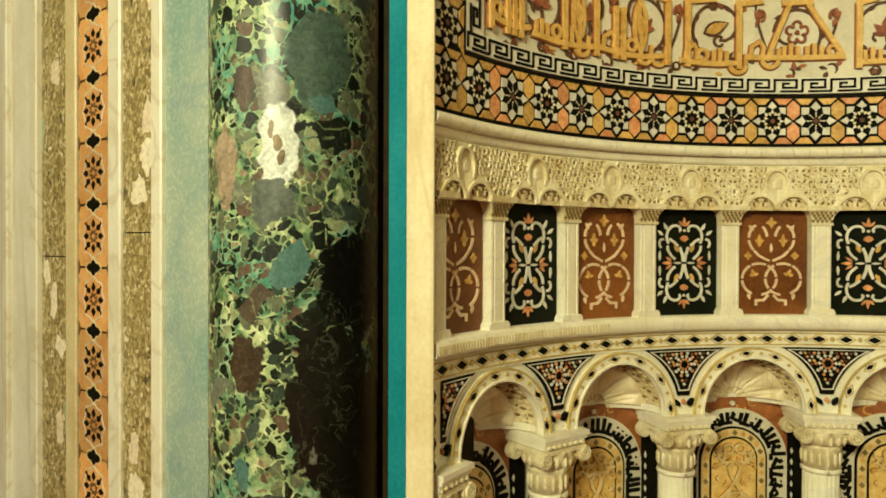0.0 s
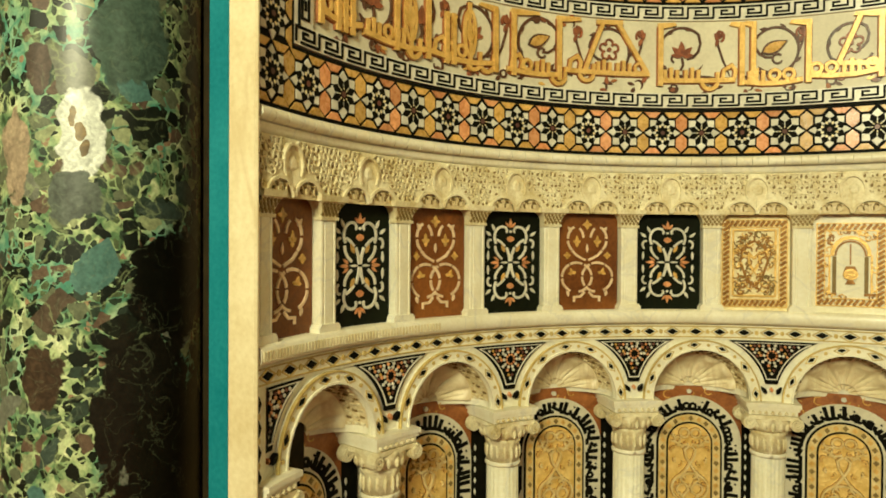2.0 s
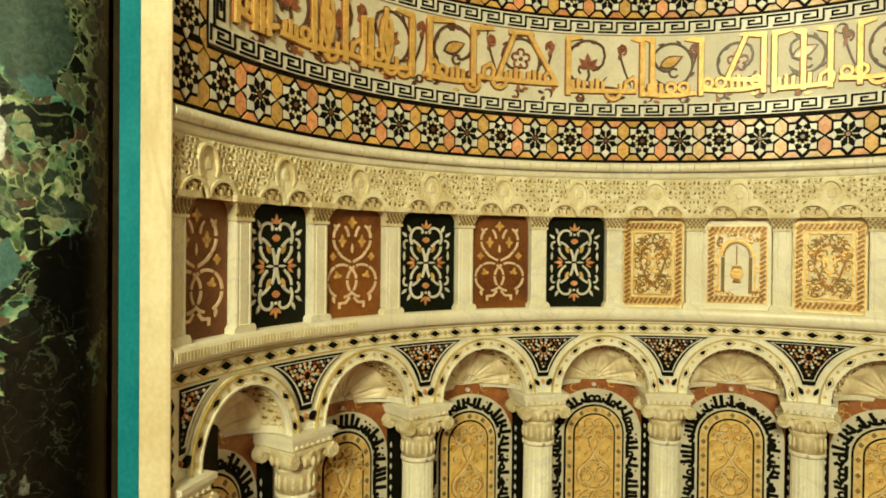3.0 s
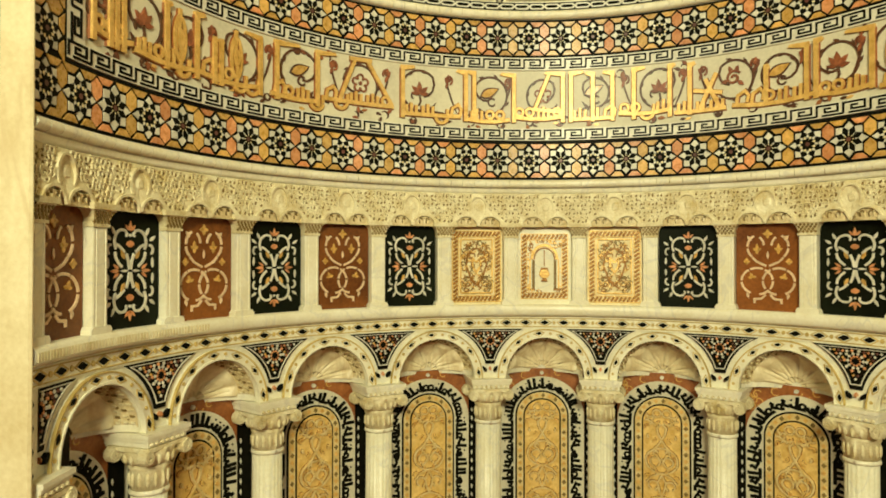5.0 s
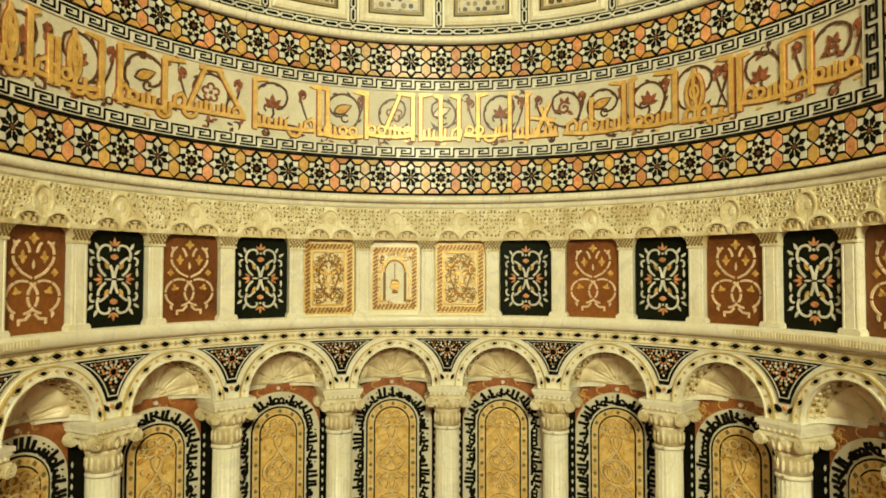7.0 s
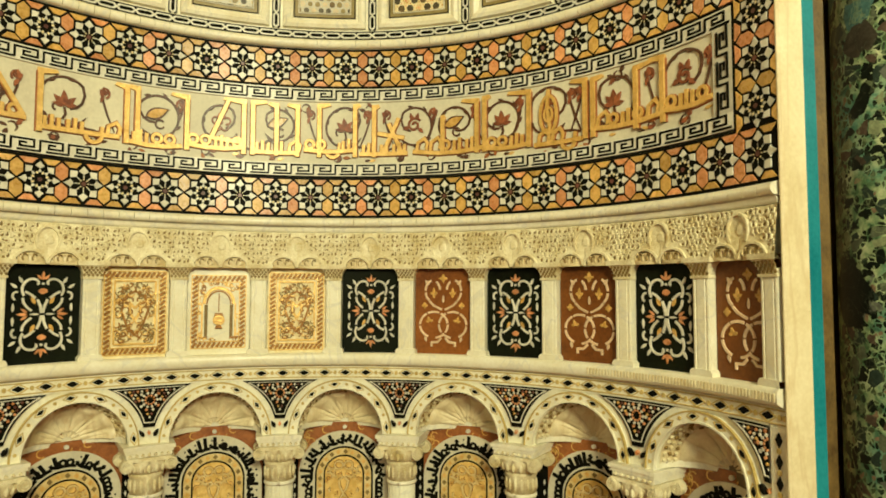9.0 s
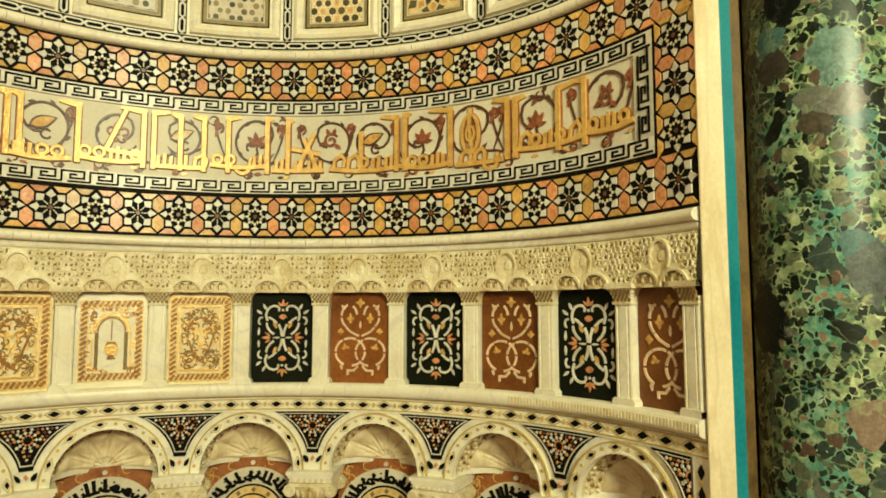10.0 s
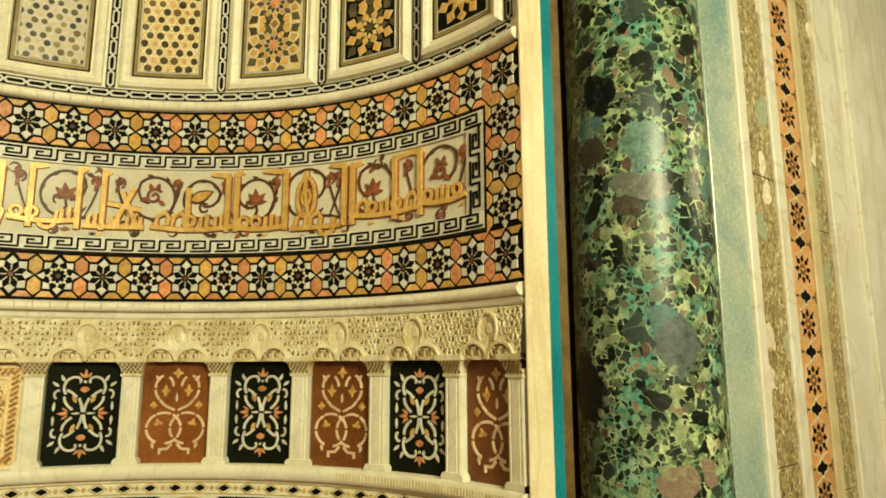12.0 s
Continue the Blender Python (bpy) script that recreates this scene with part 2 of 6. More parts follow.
    # the few great clasts that mark these two shafts: place, half height, flatness, colour
    for (x, y, z), half, flat, tint in (
        ((-1.659, -0.186, 1.948), 0.122, 2.1, (0.66, 0.70, 0.63)),
        ((-1.570, 0.014, 1.601), 0.150, 1.20, (0.005, 0.005, 0.003)),
        ((-1.578, -0.062, 1.321), 0.215, 1.75, (0.010, 0.009, 0.006)),
        ((-1.576, 0.055, 1.124), 0.250, 1.35, (0.008, 0.007, 0.004)),
        ((-1.677, -0.199, 1.997), 0.034, 3.6, (0.20, 0.13, 0.04)),
        ((-1.662, -0.189, 1.958), 0.026, 1.7, (0.20, 0.13, 0.04)),
        ((-1.651, -0.179, 1.913), 0.036, 3.6, (0.17, 0.11, 0.04)),
        ((-1.739, -0.228, 1.401), 0.075, 1.5, (0.055, 0.035, 0.022)),
        ((-1.748, -0.231, 2.100), 0.055, 1.6, (0.08, 0.055, 0.04)),
        ((-1.592, -0.099, 2.181), 0.120, 1.3, (0.06, 0.10, 0.075)),
        ((-1.670, -0.195, 1.810), 0.060, 0.9, (0.10, 0.12, 0.10)),
        ((-1.810, -0.239, 1.913), 0.120, 2.6, (0.34, 0.26, 0.18)),
        ((1.810, -0.187, 1.854), 0.100, 1.6, (0.10, 0.12, 0.11)),
        ((1.719, -0.015, 2.663), 0.075, 1.3, (0.008, 0.010, 0.008)),
        ((1.721, 0.019, 2.469), 0.055, 1.0, (0.06, 0.05, 0.035)),
        ((1.760, -0.135, 2.474), 0.085, 1.3, (0.14, 0.24, 0.19)),
        ((1.735, -0.088, 2.280), 0.040, 0.9, (0.08, 0.065, 0.045)),
        ((1.737, 0.081, 1.718), 0.100, 1.2, (0.008, 0.010, 0.007)),
        ((1.776, -0.155, 2.337), 0.050, 0.9, (0.17, 0.17, 0.14)),
    ):
        sub = N("ShaderNodeVectorMath")
        sub.operation = "SUBTRACT"
        link(w2, sub.inputs[0])
        sub.inputs[1].default_value = (x, y, z)
        mul = N("ShaderNodeVectorMath")
        mul.operation = "MULTIPLY"
        link(sub.outputs[0], mul.inputs[0])
        mul.inputs[1].default_value = (flat / half, flat / half, 1 / half)
        ln = N("ShaderNodeVectorMath")
        ln.operation = "LENGTH"
        link(mul.outputs[0], ln.inputs[0])
        d = math_of("MULTIPLY_ADD", noise_of(17, 4, None, 0.6).outputs["Fac"], 1.0 if min(tint) > 0.5 else 1.2, math_of("SUBTRACT", ln.outputs["Value"], 0.47 if min(tint) > 0.5 else 0.60))
        mr = N("ShaderNodeMapRange")
        link(d, mr.inputs[0])
        mr.inputs[1].default_value, mr.inputs[2].default_value, mr.inputs[3].default_value, mr.inputs[4].default_value = 0.93, 1.0, 1.0, 0.0
        tone = N("ShaderNodeHueSaturation")
        tone.inputs["Color"].default_value = (*tint, 1)
        link(math_of("MULTIPLY_ADD", noise_of(32, 8, w2, 1.2).outputs["Fac"], 2.0, 0.05), tone.inputs["Value"])
        colour = mix_of(mr.outputs[0], colour, tone.outputs[0])
    crack = ramp_of(nt, [(0.488, (0, 0, 0)), (0.5, (1, 1, 1)), (0.512, (0, 0, 0))])
    link(noise_of(13, 5, w2, 0.9).outputs["Fac"], crack.inputs[0])
    colour = mix_of(math_of("MULTIPLY", crack.outputs[0], 0.16), colour, (0.30, 0.36, 0.22))
    grit = N("ShaderNodeHueSaturation")
    link(math_of("MULTIPLY_ADD", noise_of(130, 3).outputs["Fac"], 0.9, 0.55), grit.inputs["Value"])
    link(colour, grit.inputs["Color"])
    colour = grit.outputs[0]
    link(colour, bsdf.inputs["Base Color"])
    bsdf.inputs["Roughness"].default_value = 0.33
    bsdf.inputs["Specular IOR Level"].default_value = 0.36
    bp = N("ShaderNodeBump")
    bp.inputs["Strength"].default_value, bp.inputs["Distance"].default_value = 0.06, 0.004
    link(noise_of(14, 4).outputs["Fac"], bp.inputs["Height"])
    link(bp.outputs[0], bsdf.inputs["Normal"])
    return m


M["breccia"] = breccia()


def conglomerate():
    """Olive stone full of small slanting fragments, with a few large pale ones."""
    m = bpy.data.materials.new("olive_conglomerate")
    m.use_nodes = True
    nt = m.node_tree
    link, N = nt.links.new, nt.nodes.new
    bsdf = nt.nodes["Principled BSDF"]
    geo = N("ShaderNodeNewGeometry")
    lean = N("ShaderNodeMapping")
    lean.inputs["Rotation"].default_value = (0, math.radians(28), 0)
    lean.inputs["Scale"].default_value = (1.0, 1.0, 0.75)
    link(geo.outputs["Position"], lean.inputs["Vector"])
    warp = N("ShaderNodeTexNoise")
    warp.inputs["Scale"].default_value, warp.inputs["Detail"].default_value = 22, 4
    link(geo.outputs["Position"], warp.inputs["Vector"])
    push = N("ShaderNodeVectorMath")
    push.operation = "MULTIPLY_ADD"
    link(warp.outputs["Color"], push.inputs[0])
    push.inputs[1].default_value = (0.05, 0.05, 0.05)
    link(lean.outputs[0], push.inputs[2])
    colour, edge = None, None
    for scale, share, stops in (
        (95, 1.0, [(0.0, (0.20, 0.145, 0.05)), (0.25, (0.33, 0.25, 0.10)), (0.5, (0.44, 0.35, 0.16)), (0.72, (0.27, 0.21, 0.09)), (0.88, (0.58, 0.50, 0.30))]),
        (38, 0.22, [(0.0, (0.22, 0.18, 0.08)), (0.4, (0.50, 0.42, 0.22)), (0.7, (0.09, 0.075, 0.035)), (0.85, (0.70, 0.63, 0.45))]),
        (11, 0.13, [(0.0, (0.78, 0.70, 0.52)), (0.5, (0.34, 0.38, 0.24)), (0.75, (0.72, 0.60, 0.44))]),
    ):
        cell, rim = N("ShaderNodeTexVoronoi"), N("ShaderNodeTexVoronoi")
        rim.feature = "DISTANCE_TO_EDGE"
        for v in (cell, rim):
            v.inputs["Scale"].default_value = scale
            link(push.outputs[0], v.inputs["Vector"])
        sep = N("ShaderNodeSeparateColor")
        link(cell.outputs["Color"], sep.inputs[0])
        r = ramp_of(nt, stops)
        r.color_ramp.interpolation = "CONSTANT"
        link(sep.outputs[0], r.inputs[0])
        if colour is None:
            colour, edge = r.outputs[0], rim.outputs["Distance"]
            continue
        keep, solid, both_ = N("ShaderNodeMath"), N("ShaderNodeMath"), N("ShaderNodeMath")
        keep.operation, solid.operation, both_.operation = "LESS_THAN", "GREATER_THAN", "MULTIPLY"
        link(sep.outputs[1], keep.inputs[0])
        keep.inputs[1].default_value = share
        link(rim.outputs["Distance"], solid.inputs[0])
        solid.inputs[1].default_value = 0.10
        link(keep.outputs[0], both_.inputs[0])
        link(solid.outputs[0], both_.inputs[1])
        mix = N("ShaderNodeMix")
        mix.data_type = "RGBA"
        link(both_.outputs[0], mix.inputs[0])
        link(colour, mix.inputs[6])
        link(r.outputs[0], mix.inputs[7])
        colour = mix.outputs[2]
    grain_ = N("ShaderNodeTexNoise")
    grain_.inputs["Scale"].default_value, grain_.inputs["Detail"].default_value = 55, 8
    link(geo.outputs["Position"], grain_.inputs["Vector"])
    tone = N("ShaderNodeHueSaturation")
    val = N("ShaderNodeMath")
    val.operation = "MULTIPLY_ADD"
    link(grain_.outputs["Fac"], val.inputs[0])
    val.inputs[1].default_value, val.inputs[2].default_value = 1.1, 0.6
    link(val.outputs[0], tone.inputs["Value"])
    link(colour, tone.inputs["Color"])
    link(tone.outputs[0], bsdf.inputs["Base Color"])
    bsdf.inputs["Roughness"].default_value = 0.4
    bp = N("ShaderNodeBump")
    bp.inputs["Strength"].default_value, bp.inputs["Distance"].default_value = 0.35, 0.006
    link(grain_.outputs["Fac"], bp.inputs["Height"])
    link(bp.outputs[0], bsdf.inputs["Normal"])
    return m


M["stonestrip"] = conglomerate()


# ---- building in the niche's own coordinates: a = arc to the right of the middle (radians), v = height, w = inward ----
def bend(a, v, w=0.0):
    return Vector((U * (1 - w) * math.sin(a), U * (1 - w) * math.cos(a), ZP + U * TALL * v))


class Sheet:
    """Collects pieces in (a, v, w) and curves them to the niche wall (or leaves them flat)."""

    def __init__(self):
        self.vs, self.fs, self.ms, self.mats, self.smooth = [], [], [], [], []

    def mat(self, key):
        if key not in self.mats:
            self.mats.append(key)
        return self.mats.index(key)

    def add(self, verts, faces, key, smooth=False):
        o = len(self.vs)
        self.vs += [tuple(p) for p in verts]
        self.fs += [tuple(o + i for i in f) for f in faces]
        k = self.mat(key)
        self.ms += [k] * len(faces)
        self.smooth += [smooth] * len(faces)
        return self

    def prism(self, poly, w0, w1, key, inset=0.0):
        n = len(poly)
        area = sum(poly[i][0] * poly[(i + 1) % n][1] - poly[(i + 1) % n][0] * poly[i][1] for i in range(n))
        if area < 0:
            poly = poly[::-1]
        cx, cy = sum(p[0] for p in poly) / n, sum(p[1] for p in poly) / n
        k = 1 - inset
        verts = [(x, y, w0) for x, y in poly] + [(cx + (x - cx) * k, cy + (y - cy) * k, w1) for x, y in poly]
        faces = [tuple(range(n, 2 * n))] + [(i, (i + 1) % n, n + (i + 1) % n, n + i) for i in range(n)]
        return self.add(verts, faces, key)

    def box(self, a0, a1, v0, v1, w0, w1, key, n=1):
        verts, faces = [], []
        for i in range(n + 1):
            a = a0 + (a1 - a0) * i / n
            verts += [(a, v0, w0), (a, v1, w0), (a, v1, w1), (a, v0, w1)]
        for i in range(n):
            o = 4 * i
            faces += [(o + 3, o + 7, o + 6, o + 2), (o + 2, o + 6, o + 5, o + 1), (o, o + 4, o + 7, o + 3), (o + 1, o + 5, o + 4, o)]
        faces += [(0, 3, 2, 1), (4 * n, 4 * n + 1, 4 * n + 2, 4 * n + 3)]
        return self.add(verts, faces, key)

    def sweep(self, profile, a0, a1, n, key, smooth=True):
        """profile: (v, w) points, carried round from a0 to a1."""
        k = len(profile)
        verts = [(a0 + (a1 - a0) * i / n, v, w) for i in range(n + 1) for v, w in profile]
        faces = [(i * k + j, i * k + j + 1, (i + 1) * k + j + 1, (i + 1) * k + j) for i in range(n) for j in range(k - 1)]
        if k > 2:
            self.add([verts[j] for j in range(k)] + [verts[n * k + j] for j in range(k)], [tuple(range(k)), tuple(range(2 * k - 1, k - 1, -1))], key)
        return self.add(verts, faces, key, smooth)

    def strip(self, pts, width, w0, w1, key, closed=False, taper=False):
        """A flat inlaid ribbon along pts (a, v)."""
        n = len(pts)
        verts, faces = [], []
        for i, (x, y) in enumerate(pts):
            p, q = (pts[i - 1], pts[(i + 1) % n]) if closed else (pts[max(i - 1, 0)], pts[min(i + 1, n - 1)])
            e0, e1 = Vector((x - p[0], y - p[1])), Vector((q[0] - x, q[1] - y))
            e0, e1 = (e0 if e0.length else e1).normalized(), (e1 if e1.length else e0).normalized()
            dx, dy = e0 + e1 if (e0 + e1).length > 0.05 else e1
            d = math.hypot(dx, dy) or 1
            h = width / 2 / max(0.5, (dx * e1[0] + dy * e1[1]) / d)
            if taper:
                h *= 0.25 + 0.75 * math.sin(math.pi * min(max((i + 0.3) / (n - 0.4), 0), 1))
            nx, ny = -dy / d * h, dx / d * h
            verts += [(x + nx, y + ny, w0), (x + nx * 0.85, y + ny * 0.85, w1), (x - nx * 0.85, y - ny * 0.85, w1), (x - nx, y - ny, w0)]
        for i in range(n if closed else n - 1):
            o, q = 4 * i, 4 * ((i + 1) % n)
            faces += [(o + 1, o, q, q + 1), (o + 2, o + 1, q + 1, q + 2), (o + 3, o + 2, q + 2, q + 3)]
        if not closed:
            faces += [(0, 1, 2, 3), (4 * n - 1, 4 * n - 2, 4 * n - 3, 4 * n - 4)]
        return self.add(verts, faces, key)

    def lathe(self, profile, n, key, at=(0, 0), flutes=0, depth=0.0, smooth=True):
        """A turned solid about the upright through at (a, w): profile of (radius, v)."""
        k = len(profile)
        verts = []
        for i in range(n):
            t = 2 * math.pi * i / n
            for r, v in profile:
                q = r - (depth * max(0, math.cos(t * flutes)) if flutes else 0)
                verts.append((at[0] + q * math.sin(t), v, at[1] + q * math.cos(t)))
        faces = [(i * k + j, ((i + 1) % n) * k + j, ((i + 1) % n) * k + j + 1, i * k + j + 1) for i in range(n) for j in range(k - 1)]
        faces += [tuple(i * k + k - 1 for i in range(n)), tuple(i * k for i in reversed(range(n)))]
        return self.add(verts, faces, key, smooth)

    def mesh(self, name, curved=True, clip=None):
        """clip: (point, sign) keeps the part where sign * (a - point) < 0."""
        me = bpy.data.meshes.new(name)
        wide = curved and any(len(f) > 2 and max(self.vs[i][0] for i in f) - min(self.vs[i][0] for i in f) > 0.04 for f in self.fs)
        if wide or clip:
            # cut broad faces into narrow ones, so that they follow the curve
            me.from_pydata(self.vs, [], self.fs)
            me.polygons.foreach_set("material_index", self.ms)
            me.polygons.foreach_set("use_smooth", self.smooth)
            bm = bmesh.new()
            bm.from_mesh(me)
            if clip:
                bmesh.ops.bisect_plane(bm, geom=bm.verts[:] + bm.edges[:] + bm.faces[:], plane_co=(clip[0], 0, 0), plane_no=(clip[1], 0, 0), clear_outer=True)
                bmesh.ops.holes_fill(bm, edges=[e for e in bm.edges if e.is_boundary and all(abs(v.co.x - clip[0]) < 1e-5 for v in e.verts)], sides=0)
            lo, hi = min(v.co.x for v in bm.verts), max(v.co.x for v in bm.verts)
            k = math.ceil(lo / 0.03) if hi - lo < 0.5 else 1
            while k * 0.03 < hi and hi - lo < 0.5:
                bmesh.ops.bisect_plane(bm, geom=bm.verts[:] + bm.edges[:] + bm.faces[:], plane_co=(k * 0.03, 0, 0), plane_no=(1, 0, 0))
                k += 1
            for v in bm.verts:
                a, h, w = v.co
                v.co = (U * (1 - w) * math.sin(a), U * ((1 - w) * math.cos(a) - 1), U * TALL * h)
            bmesh.ops.recalc_face_normals(bm, faces=bm.faces)
            bm.to_mesh(me)
            bm.free()
            for key in self.mats:
                me.materials.append(M[key])
            return me
        if curved:
            co = [(U * (1 - w) * math.sin(a), U * ((1 - w) * math.cos(a) - 1), U * TALL * v) for a, v, w in self.vs]
        else:
            co = [(U * a, -U * w, U * v) for a, v, w in self.vs]
        me.from_pydata(co, [], self.fs)
        me.polygons.foreach_set("material_index", self.ms)
        me.polygons.foreach_set("use_smooth", self.smooth)
        for key in self.mats:
            me.materials.append(M[key])
        me.update()
        bm = bmesh.new()
        bm.from_mesh(me)
        bmesh.ops.recalc_face_normals(bm, faces=bm.faces)
        bm.to_mesh(me)
        bm.free()
        return me


def seat(a, v=0.0, w=0.0):
    """Where a piece built round a = 0, v = 0 is set on the niche wall."""
    return Matrix.Translation(bend(a, v, w)) @ Matrix.Rotation(-a, 4, "Z")


def thing(name, label, category, m, group="", kind="", mesh=None):
    ob = tagged(new(name, mesh), label, category, group, kind)
    ob.matrix_world = m
    return ob


def part(name, mesh, parent, m=None, label=""):
    """A mesh under a thing or part; m is its pose within that."""
    ob = new(name, mesh)
    ob.parent = parent
    if m is not None:
        ob.matrix_basis = m
    if label:
        ob["label"] = label
    return ob


def local(a=0.0, v=0.0, w=0.0, a0=0.0, v0=0.0):
    """The pose of a piece at (a, v, w) within a parent seated at (a0, v0)."""
    return seat(a0, v0).inverted() @ seat(a, v, w)


def arc(cx, cy, r, t0, t1, n, ry=None):
    ry = r if ry is None else ry
    return [(cx + r * math.cos(math.radians(t0 + (t1 - t0) * i / n)), cy + ry * math.sin(math.radians(t0 + (t1 - t0) * i / n))) for i in range(n + 1)]


def leaf(cx, cy, length, width, angle, n=6):
    """A pointed petal outline that starts at (cx, cy)."""
    c, s = math.cos(math.radians(angle)), math.sin(math.radians(angle))
    side = [(length * i / n, width / 2 * math.sin(math.pi * (i / n) ** 0.8)) for i in range(n + 1)]
    pts = side + [(x, -y) for x, y in side[-2:0:-1]]
    return [(cx + x * c - y * s, cy + x * s + y * c) for x, y in pts]


END = math.radians(95.0)          # half of the arc that the niche takes in
PITCH = math.radians(12.77)       # panel to panel
ARCH = math.radians(20.55)        # arch to arch
FACE = -0.094                     # plane of the wall in front, in radii

# ---- the hall and the niche's own walls ----


def flat_box(name, x0, x1, y0, y1, z0, z1, key, label, category, kind="structure"):
    s = Sheet()
    s.box(x0 / U, x1 / U, z0 / U, z1 / U, -y1 / U, -y0 / U, key)
    return thing(name, label, category, Matrix(), kind=kind, mesh=s.mesh(name, curved=False))


flat_box("floor", -6, 6, -8, 2.2, -0.1, 0.0, "carpet", "deep red carpeted floor of the prayer hall", "floor")
flat_box("ceiling", -6, 6, -8, 2.2, 7.0, 7.15, "plaster", "plain cream plaster ceiling of the hall", "ceiling")
flat_box("wall_south", -6, 6, -8.2, -8, 0, 7, "plaster", "plain cream plaster wall of the hall", "wall")
flat_box("wall_west", -6.2, -6, -8, 2.2, 0, 7, "plaster", "plain cream plaster wall of the hall", "wall")
flat_box("wall_east", 6, 6.2, -8, 2.2, 0, 7, "plaster", "plain cream plaster wall of the hall", "wall")
flat_box("wall_lintel", -6, 6, FACE * U, 0.4, ZP + 2.35 * U, 7, "ivory", "ivory marble wall over the niche", "wall")

s = Sheet()
# one sheet from the floor to the springing, stepping back behind the arcade
s.sweep([(-ZP / U / TALL, 0.0), (-1.12, 0.0), (-1.12, -0.10), (-0.200, -0.10), (-0.200, -0.02), (1.30, -0.02)], -END + 0.012, END - 0.012, 96, "marble", False)
s.sweep([(-ZP / U / TALL, -0.14), (1.30, -0.14)], -END + 0.11, END - 0.11, 96, "plaster", False)
thing("wall_niche", "curved cream marble wall of the prayer niche", "wall", seat(0), kind="structure", mesh=s.mesh("wall_niche"))

s = Sheet()
rings = [(1.30 + 1.03 * math.sin(t), 1 - 1.02 * math.cos(t)) for t in [math.pi / 2 * i / 14 for i in range(15)]]
s.sweep(rings, -math.pi / 2, math.pi / 2, 64, "goldground")
thing("niche_dome", "gilded half dome closing the niche above", "dome", seat(0), kind="structure", mesh=s.mesh("niche_dome"))


def band(name, profile, key, label, category="moulding", n=120, a=END):
    q = Sheet()
    q.sweep(profile, -a, a, n, key)
    return thing(name, label, category, seat(0), kind="structure", mesh=q.mesh(name))


def torus_profile(v0, v1, out, base=-0.02, n=8):
    c, h = (v0 + v1) / 2, (v1 - v0) / 2
    return [(v0, base)] + [(c - h * math.cos(math.pi * i / n), out * 0.35 + out * 0.65 * math.sin(math.pi * i / n)) for i in range(n + 1)] + [(v1, base)]


cornice = band("cornice", torus_profile(0.2475, 0.2765, 0.020), "marble", "rounded cream marble cornice moulding under the mosaic")
upper_cornice = band("upper_cornice", torus_profile(0.787, 0.817, 0.018), "marble", "rounded cream marble moulding over the mosaic")
band("frieze_cove", [(0.2475, 0.017), (0.2455, 0.0145), (0.240, 0.0128), (0.2335, 0.0120), (0.228, -0.02)], "marble", "plain cream marble cove below the cornice")
band("ledge", [(-0.1215, -0.02), (-0.1215, 0.020), (-0.128, 0.026), (-0.150, 0.026), (-0.1575, 0.014), (-0.160, 0.004), (-0.166, -0.02)], "marble", "projecting cream marble ledge under the panels")

for run, v0, v1, out in ((cornice, 0.2475, 0.2765, 0.028), (upper_cornice, 0.787, 0.817, 0.026)):
    n = 84
    step = 2 * END / n
    q = Sheet()
    q.sweep(torus_profile(v0 + 0.001, v1 - 0.001, out), -step / 2 + 0.0007, step / 2 - 0.0007, 3, "marble")
    piece = q.mesh("moulding_piece")
    for i in range(n):
        part("moulding_piece", piece, run, local((i + 0.5) * step - END))

# ---- the row of fifteen inlaid panels between small pilasters ----
PT, PB = 0.134, -0.1215            # top and foot of the row


def mirrored(pts, sx=1, sy=1):
    return [(sx * x, sy * y) for x, y in pts]


def slab(key, w1=-0.006):
    q = Sheet()
    q.prism([(-0.086, PB), (0.086, PB), (0.086, PT + 0.004), (-0.086, PT + 0.004)], -0.02, w1, key)
    return q.mesh("slab")


def put_strokes(q, pts, key, width, w=-0.006, rise=0.003, taper=False, four=False):
    for sx, sy in ([(1, 1), (-1, 1), (1, -1), (-1, -1)] if four else [(1, 1), (-1, 1)]):
        q.strip(mirrored(pts, sx, sy), width, w, w + rise, key, taper=taper)


class Pieces(list):
    """Like a Sheet, but every prism becomes a mesh of its own."""

    def prism(self, *given):
        self.append(Sheet().prism(*given))
        return self

    def strip(self, *given, **more):
        self.append(Sheet().strip(*given, **more))
        return self


def pieces_of(pieces, name):
    return [one_.mesh(name) for one_ in pieces]


FOUR = ((1, 1), (-1, 1), (1, -1), (-1, -1))


